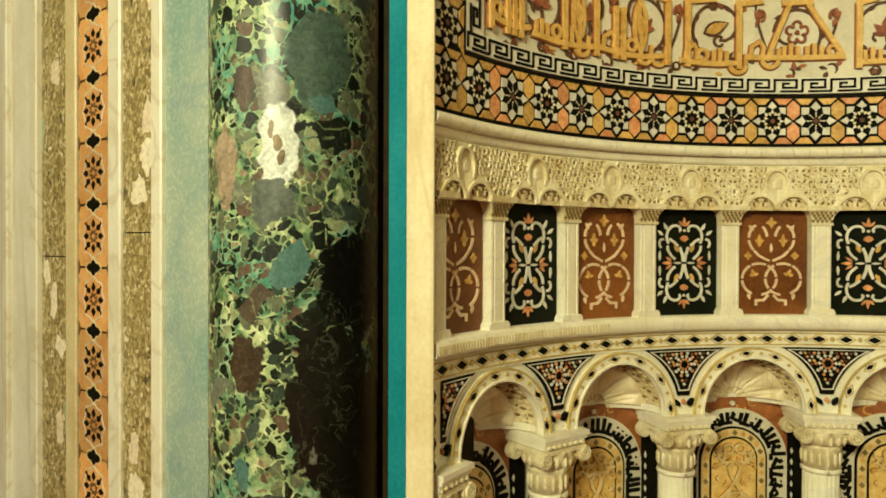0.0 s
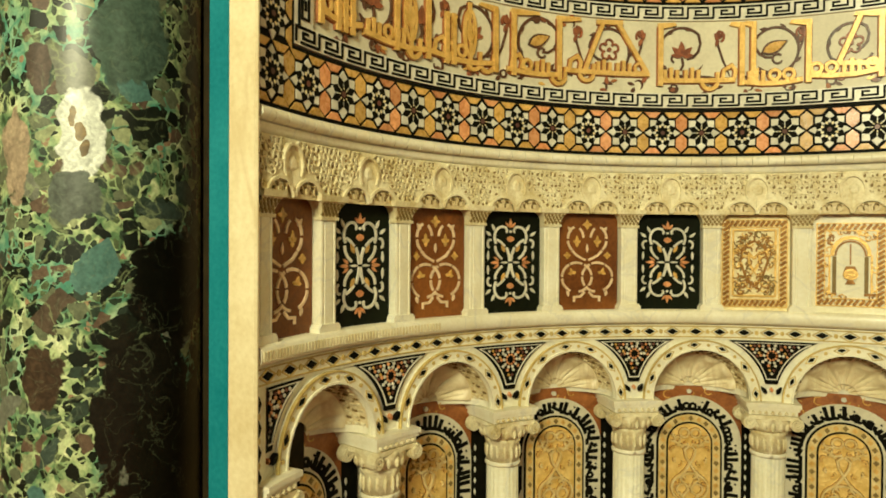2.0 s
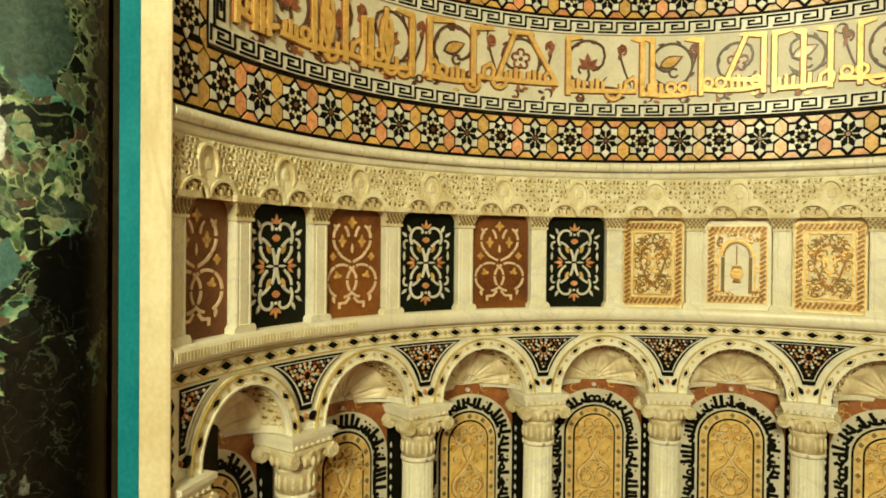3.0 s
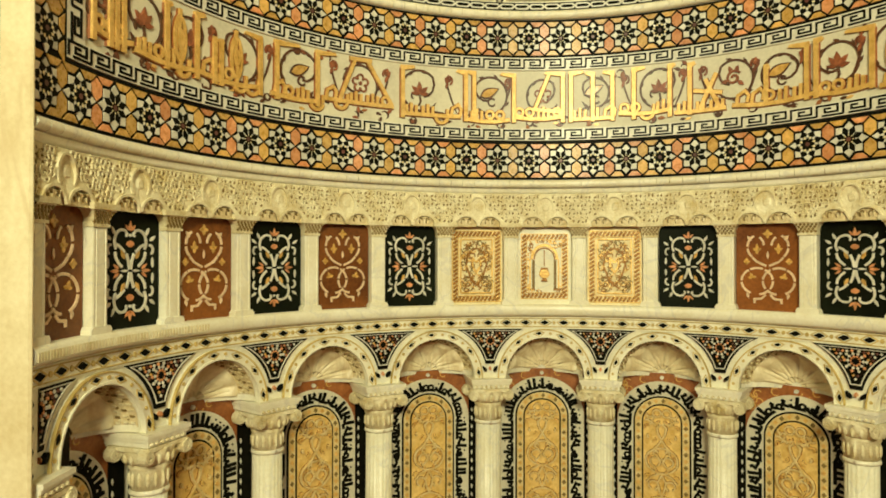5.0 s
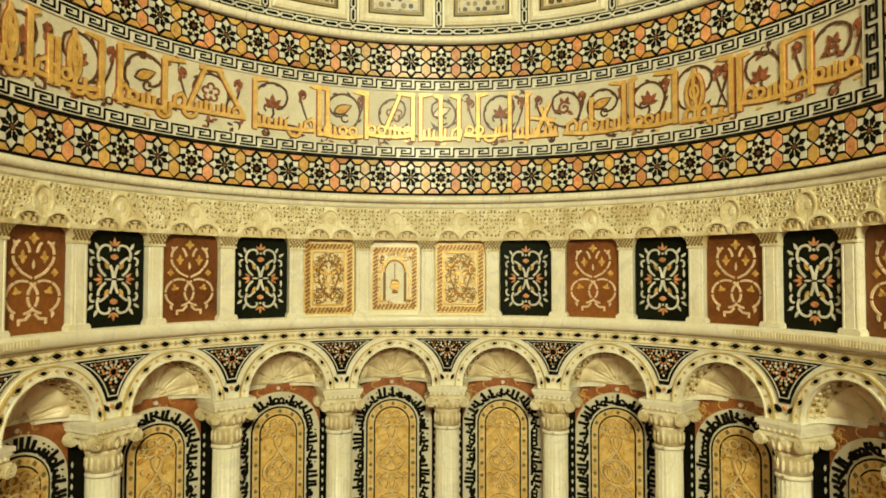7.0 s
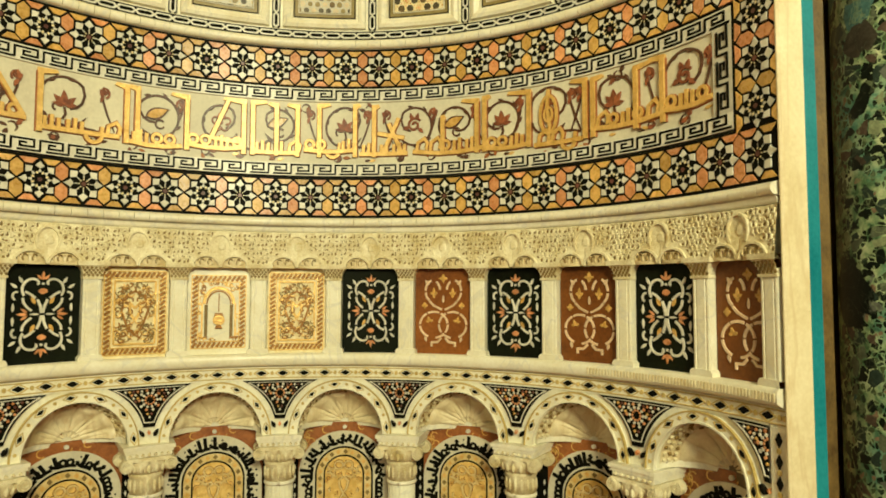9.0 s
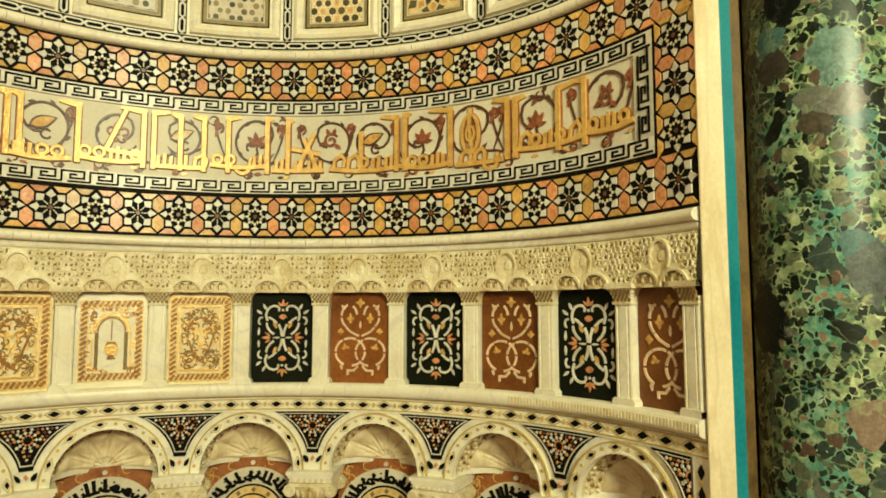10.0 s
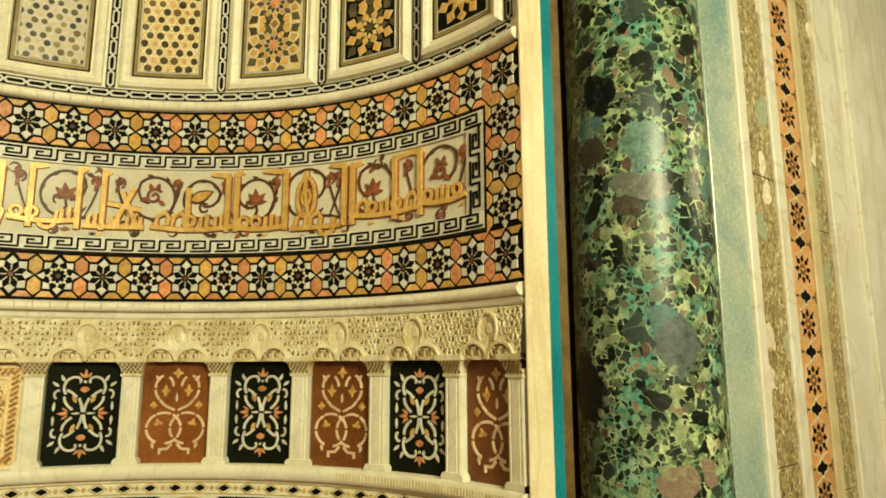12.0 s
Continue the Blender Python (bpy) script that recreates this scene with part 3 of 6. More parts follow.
def black_motif():
    """White and orange knotwork, the same in all four quarters."""
    white, warm = Pieces(), Pieces()
    k = 0.0064
    put_strokes(white, [(0.0016, 0.003), (0.0045, 0.020), (0.0115, 0.038)], "white", k * 1.1, four=True)
    put_strokes(white, arc(0.0235, 0.064, 0.0235, 118, -38, 10, 0.0265), "white", k, four=True)
    put_strokes(white, arc(0.0150, 0.081, 0.0050, 110, 250, 4), "white", k * 0.9, four=True)
    put_strokes(white, [(0.0400, 0.058), (0.0290, 0.052), (0.0165, 0.041)], "white", k, four=True)
    put_strokes(white, [(0.0450, 0.042), (0.0430, 0.030), (0.0350, 0.018), (0.0240, 0.009)], "white", k, four=True)
    put_strokes(white, arc(0.0590, 0.047, 0.0085, 110, -70, 6, 0.0105), "white", k * 0.85, four=True)
    for x, y, l, wd, ang in ((0.0460, 0.079, 0.020, 0.0075, 62), (0.0580, 0.067, 0.020, 0.0075, 38), (0.0665, 0.006, 0.024, 0.0065, 92)):
        for sx, sy in FOUR:
            white.prism(mirrored(leaf(x, y, l, wd, ang), sx, sy), -0.006, -0.003, "white")
    for sx in (1, -1):
        white.prism(mirrored(leaf(0.007, 0, 0.022, 0.0055, 0), sx, 1), -0.006, -0.003, "white")
        warm.prism(mirrored(leaf(0.034, 0, 0.025, 0.0085, 0), sx, 1), -0.006, -0.003, "orange")
    for sx, sy in FOUR:
        warm.prism(mirrored(leaf(0.0165, 0.026, 0.022, 0.0090, 62), sx, sy), -0.006, -0.003, "ochre")
        warm.prism(mirrored(leaf(0.034, 0.004, 0.019, 0.0065, 36), sx, sy), -0.006, -0.003, "orange")
        warm.prism(mirrored(leaf(0.003, 0.089, 0.017, 0.0065, 48), sx, sy), -0.006, -0.003, "orange")
    for sy in (1, -1):
        warm.prism(mirrored(leaf(0, 0.088, 0.023, 0.0075, 90), 1, sy), -0.006, -0.003, "orange")
        warm.prism(mirrored([(-0.011, 0.058), (-0.003, 0.052), (0.003, 0.052), (0.011, 0.058), (0.008, 0.064), (0, 0.067), (-0.008, 0.064)], 1, sy), -0.006, -0.003, "orange")
        white.prism(mirrored(arc(0, 0.0785, 0.0035, 0, 330, 8), 1, sy), -0.006, -0.003, "white")
    for one_ in white + warm:
        one_.vs = [(a, 0.97 * v + 0.001, w) for a, v, w in one_.vs]
    return pieces_of(white, "knot_stroke"), pieces_of(warm, "petal")


def brown_motif():
    """Pale interlaced scrolls with small flowers, the same to both sides."""
    pale, warm = Pieces(), Pieces()
    k = 0.0064
    key = "peach"
    for sx in (1, -1):
        for t0, t1 in ((-65, -5), (2, 58), (64, 112), (120, 172), (178, 215), (222, 262)):
            pale.strip(mirrored(arc(0.029, -0.038, 0.0425, t0, t1, 6, 0.0375), sx, 1), k, -0.006, -0.003, key)
    put_strokes(pale, arc(0.0325, 0.060, 0.0225, -62, -8, 5, 0.031), key, k)
    put_strokes(pale, arc(0.0325, 0.060, 0.0225, 2, 78, 5, 0.031), key, k)
    put_strokes(pale, arc(0.0325, 0.060, 0.0225, 118, 172, 5, 0.031), key, k)
    put_strokes(pale, [(0.042, 0.030), (0.030, 0.018), (0.014, 0.010), (0.004, 0.006)], key, k)
    put_strokes(pale, [(0.006, -0.076), (0.018, -0.088), (0.036, -0.089), (0.036, -0.101)], key, k)
    for sx in (1, -1):
        pale.prism(mirrored(leaf(0.044, 0.078, 0.018, 0.009, 50), sx, 1), -0.006, -0.003, key)
        pale.prism(mirrored(leaf(0.056, -0.072, 0.016, 0.008, 255), sx, 1), -0.006, -0.003, key)
        for x, y, ang, l in ((0.029, 0.050, 90, 0.020), (0.029, 0.050, 30, 0.013), (0.029, 0.050, 150, 0.013), (0.029, 0.050, 270, 0.011),
                             (0.042, -0.028, 70, 0.015), (0.042, -0.028, 0, 0.012), (0.042, -0.028, 160, 0.012),
                             (0.057, 0.018, 0, 0.010), (0.057, 0.018, 90, 0.010), (0.057, 0.018, 180, 0.010), (0.057, 0.018, 270, 0.010)):
            warm.prism(mirrored(leaf(x, y, l, 0.0085, ang), sx, 1), -0.006, -0.003, "ochre")
    for ang in (0, 90, 180, 270):
        warm.prism(leaf(0, 0.097, 0.014, 0.009, ang), -0.006, -0.003, "ochre")
    pale.prism(leaf(0, 0.026, 0.022, 0.0065, 90), -0.006, -0.003, key)
    return pieces_of(pale, "scroll_stroke"), pieces_of(warm, "flower_petal")


def rope_frame(q, hx, hy, key, width, step):
    """A twisted frame out of short slanting strokes."""
    for side in (0, 1):
        length = hx if side else hy
        n = int(2 * length / step)
        for i in range(n + 1):
            t = -length + 2 * length * i / n
            for sg in (1, -1):
                a, b = (t - step * 0.4, -width / 2), (t + step * 0.4, width / 2)
                pts = [(a[0], sg * hy + a[1]), (b[0], sg * hy + b[1])] if side else [(sg * hx + a[1], a[0]), (sg * hx + b[1], b[0])]
                q.strip(pts, width * 0.5, -0.006, -0.001, key)


def gold_motif(lamp):
    frame_, inner = Sheet(), Sheet()
    rng = random.Random(5 + lamp)
    hx, hy = (0.066, 0.094) if lamp else (0.070, 0.103)
    rope_frame(frame_, hx, hy, "golddark", 0.014, 0.0125)
    rope_frame(frame_, hx, hy, "gold", 0.006, 0.0085)
    for d in (0.009, -0.009):
        frame_.strip([(-hx - d, -hy - d), (hx + d, -hy - d), (hx + d, hy + d), (-hx - d, hy + d)], 0.003, -0.006, -0.002, "gold", closed=True)
    if lamp:
        # an arch on two small columns with a hanging lamp
        put_strokes(inner, [(0.035, -0.070), (0.035, 0.020)], "hollow", 0.009)
        put_strokes(inner, [(0.046, -0.074), (0.046, 0.024)], "gold", 0.005)
        inner.strip(arc(0, 0.022, 0.041, 0, 180, 12, 0.046), 0.010, -0.006, -0.001, "gold")
        inner.strip(arc(0, 0.022, 0.033, 0, 180, 12, 0.037), 0.004, -0.006, -0.001, "golddark")
        put_strokes(inner, [(0.030, -0.074), (0.054, -0.074)], "golddark", 0.007)
        inner.strip([(0, 0.052), (0, 0.000)], 0.003, -0.006, -0.001, "golddark")
        inner.prism(arc(0, -0.024, 0.017, 0, 340, 12, 0.014), -0.006, 0.002, "gold")
        inner.prism([(-0.010, -0.004), (0.010, -0.004), (0.016, -0.020), (-0.016, -0.020)], -0.006, 0.001, "golddark")
        inner.prism([(-0.006, -0.038), (0.006, -0.038), (0.011, -0.048), (-0.011, -0.048)], -0.006, 0.001, "golddark")
        # scrolls crowd the ground between the arch and the frame
        for i in range(150):
            x, y = rng.uniform(-0.056, 0.056), rng.uniform(-0.086, 0.084)
            if math.hypot(x / 0.047, max(y - 0.022, 0) / 0.052) < 1 and y > -0.078:
                continue
            t0 = rng.uniform(0, 360)
            inner.strip(arc(x, y, rng.uniform(0.004, 0.007), t0, t0 + rng.uniform(160, 280), 5), 0.0030, -0.006, -0.002, rng.choice(("gold", "gold", "golddark")))
    else:
        put_strokes(inner, [(0, -0.062), (0.022, -0.030), (0.034, 0.006), (0.026, 0.044), (0.0, 0.058)], "golddark", 0.006)
        put_strokes(inner, [(0, -0.020), (0.013, 0.000), (0.012, 0.026), (0, 0.012)], "gold", 0.008)
        put_strokes(inner, arc(0.016, 0.034, 0.011, -90, 200, 7), "golddark", 0.004)
        put_strokes(inner, arc(0.022, -0.058, 0.014, -30, 240, 7), "golddark", 0.004)
        put_strokes(inner, [(0.052, -0.084), (0.052, 0.086)], "gold", 0.005)
        inner.strip([(-0.052, 0.086), (0.052, 0.086)], 0.005, -0.006, -0.001, "gold")
        inner.strip([(-0.052, -0.084), (0.052, -0.084)], 0.005, -0.006, -0.001, "gold")
        for i in range(80):
            x, y = rng.uniform(0.006, 0.048), rng.uniform(-0.078, 0.080)
            t0 = rng.uniform(0, 360)
            for sx in (1, -1):
                inner.strip(mirrored(arc(x, y, rng.uniform(0.004, 0.009), t0, t0 + 200, 5), sx, 1), 0.003, -0.006, -0.002, rng.choice(("golddark", "gold", "golddark", "hollow")))
    return [frame_.mesh("rope_frame")], [inner.mesh("relief")]


SLABS = {"brown": slab("brownpanel"), "black": slab("blackpanel"), "gold": slab("cream"), "lamp": slab("marble")}
MOTIFS = {"brown": brown_motif(), "black": black_motif(), "gold": gold_motif(0), "lamp": gold_motif(1)}
PANEL_LABEL = {
    "brown": "red-brown marble panel inlaid with pale interlaced scrolls",
    "black": "black marble panel inlaid with white knotwork and orange petals",
    "gold": "pale panel covered with gilded scrolls in a rope frame",
    "lamp": "ivory panel with a gilded arch and a hanging lamp in relief",
}
KINDS = ["brown", "black", "brown", "black", "brown", "black", "gold", "lamp", "gold", "black", "brown", "black", "brown", "black", "brown"]
for i, kind_ in enumerate(KINDS):
    p = thing("inlaid_panel", PANEL_LABEL[kind_], "wall panel", seat((i - 7) * PITCH), "panels in the row")
    part("slab", SLABS[kind_], p)
    one, two = MOTIFS[kind_]
    for me in one:
        part({"brown": "scroll_stroke", "black": "knot_stroke"}.get(kind_, "rope_frame"), me, p)
    for me in two:
        part({"brown": "flower_petal", "black": "petal"}.get(kind_, "relief"), me, p)

# small pilasters with basket capitals
def pilaster_meshes(clip=None):
    q = Sheet()
    section = [(-0.0225, -0.02), (-0.0225, 0.013), (-0.0190, 0.0145)]
    for x in (-0.0135, 0.0135):
        section += [(x - 0.0026, 0.0145), (x - 0.0014, 0.0130), (x + 0.0014, 0.0130), (x + 0.0026, 0.0145)]
    section += [(0.0190, 0.0145), (0.0225, 0.013), (0.0225, -0.02)]
    k = len(section)
    q.add([(x, v, w) for v in (PB + 0.012, 0.096) for x, w in section], [(i, i + 1, k + i + 1, k + i) for i in range(k - 1)], "marble")
    shaft = q.mesh("shaft", clip=clip)
    q = Sheet()
    q.prism([(-0.031, PB), (0.031, PB), (0.031, PB + 0.008), (0.026, PB + 0.015), (-0.026, PB + 0.015), (-0.031, PB + 0.008)], -0.02, 0.019, "marble")
    base = q.mesh("base", clip=clip)
    q = Sheet()
    rows = [(0.084, 0.0255, 0.0175), (0.090, 0.0255, 0.0185), (0.0905, 0.0235, 0.0155), (0.098, 0.0245, 0.017), (0.106, 0.027, 0.0195), (0.113, 0.031, 0.023), (0.1185, 0.036, 0.0265), (0.1187, 0.0395, 0.030), (0.130, 0.0405, 0.031), (0.130, 0.0, -0.02)]
    vs = [p for v, f, w in rows for p in ((-f, v, -0.02), (-f, v, w), (f, v, w), (f, v, -0.02))]
    q.add([(x, v + 0.006, w) for x, v, w in vs], [(4 * r + c, 4 * r + c + 1, 4 * r + 5 + c, 4 * r + 4 + c) for r in range(len(rows) - 1) for c in range(3)], "carved")
    # brown lozenges paint the shade between the basket's strands
    for r in range(4):
        for c in range(-4, 5):
            x, y = c * 0.0105 + (0.00525 if r % 2 else 0), 0.0945 + r * 0.0066
            t = (y - 0.0905) / 0.028
            if abs(x) < 0.0215 + 0.011 * t * t:
                w = 0.0156 + 0.0022 * t + 0.0085 * t * t
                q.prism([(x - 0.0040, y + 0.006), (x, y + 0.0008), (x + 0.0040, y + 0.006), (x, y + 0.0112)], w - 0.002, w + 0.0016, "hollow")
    return shaft, base, q.mesh("capital", clip=clip)


PILASTERS = {0: pilaster_meshes((-0.0255, -1)), 15: pilaster_meshes((0.0255, 1))}
PILASTER = pilaster_meshes()
for i in range(16):
    a = (i - 7.5) * PITCH
    a = max(-END + 0.0256, min(END - 0.0256, a))
    SHAFT, BASE, CAPITAL = PILASTERS.get(i, PILASTER)
    p = thing("pilaster", "small cream marble pilaster with grooved edges and basket capital", "pilaster", seat(a), "pilasters between the panels")
    part("shaft", SHAFT, p)
    part("base", BASE, p)
    part("capital", CAPITAL, p, label="carved flaring basket capital")

# lobed and pierced frieze above the panels: two hollow lobes and a small niche to each bay
def frieze_bay(clip=None):
    h = PITCH / 2
    front, niche_ = Sheet(), Sheet()
    sides = {}
    top, foot = 0.231, 0.131
    lc, lr = 0.0405, 0.0390
    # front sheet with its lower edge cut by two lobes
    pts = []
    for k in range(41):
        x = -h + 2 * h * k / 40
        d = min(abs(x - lc), abs(x + lc))
        y = foot - 0.006 + (math.sqrt(max(lr * lr - d * d, 0)) * 0.88 if d < lr else 0)
        pts.append((x, min(y, 0.172)))
    verts, faces = [], []
    for x, y in pts:
        verts += [(x, y, -0.004), (x, y, 0.022), (x, (y + top) / 2, 0.017), (x, top, 0.0095), (x, top, -0.02)]
    for k in range(40):
        o = 5 * k
        faces += [(o + j, o + 5 + j, o + 6 + j, o + 1 + j) for j in range(4)]
    front.add(verts, faces, "carved")
    for sx in (1, -1):
        # carved hollow of each lobe
        lobes = sides[sx] = Sheet()
        rows = []
        for i in range(7):
            psi = math.pi / 2 * i / 6
            rows.append([(sx * lc + lr * math.cos(t) * math.cos(psi), foot - 0.006 + lr * 0.88 * math.sin(t) * math.cos(psi), 0.012 + 0.010 * math.sin(psi) + 0.0022 * math.cos(9 * t) * math.sin(psi * 2)) for t in [math.pi * j / 16 for j in range(17)]])
        vs = [p for r in rows for p in r]
        lobes.add(vs, [(i * 17 + j, i * 17 + j + 1, (i + 1) * 17 + j + 1, (i + 1) * 17 + j) for i in range(6) for j in range(16)], "buff", True)
        lobes.strip(arc(sx * lc, foot - 0.006, lr, 4, 176, 14, lr * 0.88), 0.006, 0.020, 0.026, "carved")
        # every other curl is brown, as painted shade in the lobe's carving
        for k in range(5):
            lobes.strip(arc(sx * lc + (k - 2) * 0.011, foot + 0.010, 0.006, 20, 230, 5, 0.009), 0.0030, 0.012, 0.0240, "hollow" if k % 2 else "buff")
    # pointed little niche over the meeting of the lobes
    niche_.prism(arc(0, 0.186, 0.026, -40, 220, 16, 0.031), 0.010, 0.0165, "carved")
    niche_.prism(arc(0.004, 0.183, 0.015, -40, 220, 12, 0.020), 0.0160, 0.0200, "carved", 0.5)
    niche_.strip(arc(0, 0.186, 0.028, -40, 220, 18, 0.034), 0.0058, 0.010, 0.0235, "carved")
    # leaf work: low brown leaves carry the openings' shade in their colour
    holes = Sheet()

    def face_w(x, y):
        """How far the front sheet stands out at (x, y)."""
        d = min(abs(x - lc), abs(x + lc))
        y0 = min(foot - 0.006 + (math.sqrt(max(lr * lr - d * d, 0)) * 0.88 if d < lr else 0), 0.172)
        mid = (y0 + top) / 2
        return 0.022 - 0.005 * (y - y0) / (mid - y0) if y < mid else 0.017 - 0.0075 * (y - mid) / (top - mid)

    rng = random.Random(2)
    for r in range(7):
        for c in range(17):
            x, y = -h + 2 * h * (c + 0.5 + 0.5 * (r % 2) + rng.uniform(-0.12, 0.12)) / 17, 0.142 + r * 0.0128 + rng.uniform(-0.001, 0.001)
            d = min(abs(x - lc), abs(x + lc))
            if y > 0.225 or abs(x) > h - 0.005 or math.hypot(x, (y - 0.186) * 0.85) < 0.034 or (d < lr + 0.006 and y < foot + math.sqrt(max((lr + 0.006) ** 2 - d * d, 0)) * 0.92):
                continue
            w = face_w(x, y)
            ang = (35, 145, 80, 120)[(r + 2 * c) % 4] + rng.uniform(-15, 15)
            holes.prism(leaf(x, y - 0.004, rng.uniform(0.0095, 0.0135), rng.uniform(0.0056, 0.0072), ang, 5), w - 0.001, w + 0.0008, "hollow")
            holes.strip(arc(x + 0.003, y + 0.002, 0.0082, 70 * c, 70 * c + 200, 7), 0.0030, w - 0.001, w + 0.0034, "carved")
    return front.mesh("carved_face", clip=clip), sides[1].mesh("lobe", clip=clip), sides[-1].mesh("lobe", clip=clip), niche_.mesh("small_niche"), holes.mesh("piercing", clip=clip)


BAY_CUT = END - 7 * PITCH - 0.001
BAYS = {0: frieze_bay((-BAY_CUT, -1)), 14: frieze_bay((BAY_CUT, 1))}
BAY = frieze_bay()
for i in range(15):
    p = thing("frieze_bay", "carved cream marble frieze bay with two lobes and pierced leafwork", "frieze", seat((i - 7) * PITCH), "bays of the carved frieze")
    FACE_M, LOBE_R, LOBE_L, SMALL_M, HOLE_M = BAYS.get(i, BAY)
    part("carved_face", FACE_M, p)
    part("lobe", LOBE_R, p)
    part("lobe", LOBE_L, p)
    part("small_niche", SMALL_M, p)
    part("piercing", HOLE_M, p, label="brown leaf shapes painted as the shade of the leafwork's openings")["kind"] = "stuff"

# ---- the arcade below ----
SPRING, AR, AO = -0.354, 0.127, 0.155
N_ARC = 28


def arch_meshes():
    plate, ring, shell = Sheet(), Sheet(), Sheet()
    h, top = ARCH / 2, -0.166
    inner = arc(0, SPRING, AR, 180, 0, N_ARC)
    outer = []
    for x, y in inner:
        t = (x + AR) / (2 * AR)
        outer.append((-h + 2 * h * t, top))
    inner = [(-h, SPRING)] + inner + [(h, SPRING)]
    outer = [(-h, top)] + outer + [(h, top)]
    vs, fs = [], []
    for (x, y), (x2, y2) in zip(inner, outer):
        vs += [(x, y, -0.05), (x, y, 0.0), (x2, y2, 0.0), (x2, y2, -0.02)]
    for k in range(len(inner) - 1):
        o = 4 * k
        fs += [(o + j, o + 4 + j, o + 5 + j, o + 1 + j) for j in range(3)]
    plate.add(vs, fs, "marble")
    # raised archivolt
    ring.strip(arc(0, SPRING, (AR + AO) / 2, 0, 180, N_ARC), AO - AR - 0.002, -0.002, 0.010, "marble")
    ring.strip(arc(0, SPRING, AO - 0.002, 0, 180, N_ARC), 0.004, 0.006, 0.013, "oldgold")
    ring.strip(arc(0, SPRING, AR + 0.003, 0, 180, N_ARC), 0.005, 0.006, 0.014, "marble")
    # fluted shell of the half dome
    rows, cols, depth = 14, 64, 0.096
    vs = []
    for i in range(rows + 1):
        psi = math.pi / 2 * i / rows
        for j in range(cols + 1):
            phi = math.pi * j / cols
            k = 0.0 if i < 6 else 0.0145 * abs(math.cos(phi * 5.5)) ** 0.7 * (1.25 - 0.85 * i / rows)
            rr = (AR - 0.004) * math.cos(psi * 0.93) - k * 0.4
            vs.append((rr * math.cos(phi), SPRING + 0.014 + rr * 0.90 * math.sin(phi), -0.004 - depth * math.sin(psi) + k))
    shell.add(vs, [(i * (cols + 1) + j, i * (cols + 1) + j + 1, (i + 1) * (cols + 1) + j + 1, (i + 1) * (cols + 1) + j) for i in range(5) for j in range(cols)], "buff", True)
    # the warmer stone inside puts the warm bounced light into the colour
    shell.add(vs, [(i * (cols + 1) + j, i * (cols + 1) + j + 1, (i + 1) * (cols + 1) + j + 1, (i + 1) * (cols + 1) + j) for i in range(5, rows) for j in range(cols)], "jambstone", True)
    # floor of the shell, a scalloped lip
    lip = [(x, SPRING + 0.014, -0.004 - depth * math.sqrt(max(0, 1 - (x / (AR - 0.004)) ** 2)) ) for x in [(AR - 0.004) * math.cos(math.pi * j / 24) for j in range(25)]]
    vs = [p for x, y, w in lip for p in ((x, y + 0.004, w), (x, y - 0.012, w - 0.002), (x, y - 0.012, -0.099))]
    shell.add(vs, [(3 * k + j, 3 * k + 3 + j, 3 * k + 4 + j, 3 * k + 1 + j) for k in range(24) for j in range(2)], "marble")
    # fan of rays and leaf ring carved on the shell
    rays = []
    for k in range(11):
        phi = math.pi * (k + 0.5) / 11
        pts = []
        for i in range(5):
            psi = math.pi / 2 * (0.92 - 0.11 * i)
            rr = (AR - 0.004) * math.cos(psi * 0.93)
            pts.append((rr * math.cos(phi), SPRING + 0.016 + rr * 0.90 * math.sin(phi), -0.004 - depth * math.sin(psi) + 0.010 - 0.001 * i))
        ray_ = Sheet()
        rays.append(ray_)
        ray_.add([(x + dx * math.sin(phi), y - dx * math.cos(phi), w + (0 if dx else 0.005)) for x, y, w in pts for dx in (-0.006, 0, 0.006)],
                  [(3 * i + j, 3 * i + 3 + j, 3 * i + 4 + j, 3 * i + 1 + j) for i in range(4) for j in range(2)], "jambstone", True)
    leaves = Sheet()
    for k in range(44):
        phi = math.pi * (k + 0.5) / 44
        for psi, l in ((0.10, 0.010), (0.26, 0.011), (0.43, 0.010)):
            rr = (AR - 0.004) * math.cos(psi)
            x, y, w = rr * math.cos(phi), SPRING + 0.014 + rr * 0.90 * math.sin(phi), -0.006 - depth * math.sin(psi)
            ang = math.degrees(phi) + (60 if k % 2 else 120)
            leaves.prism(leaf(x, y, l, 0.0055, ang, 4), w - 0.004, w + 0.006, "carved" if (k + int(psi * 10)) % 3 else "hollow", 0.3)
    return plate.mesh("arch_plate"), ring.mesh("archivolt"), shell.mesh("shell"), leaves.mesh("leaf_ring"), [r.mesh("ray") for r in rays]


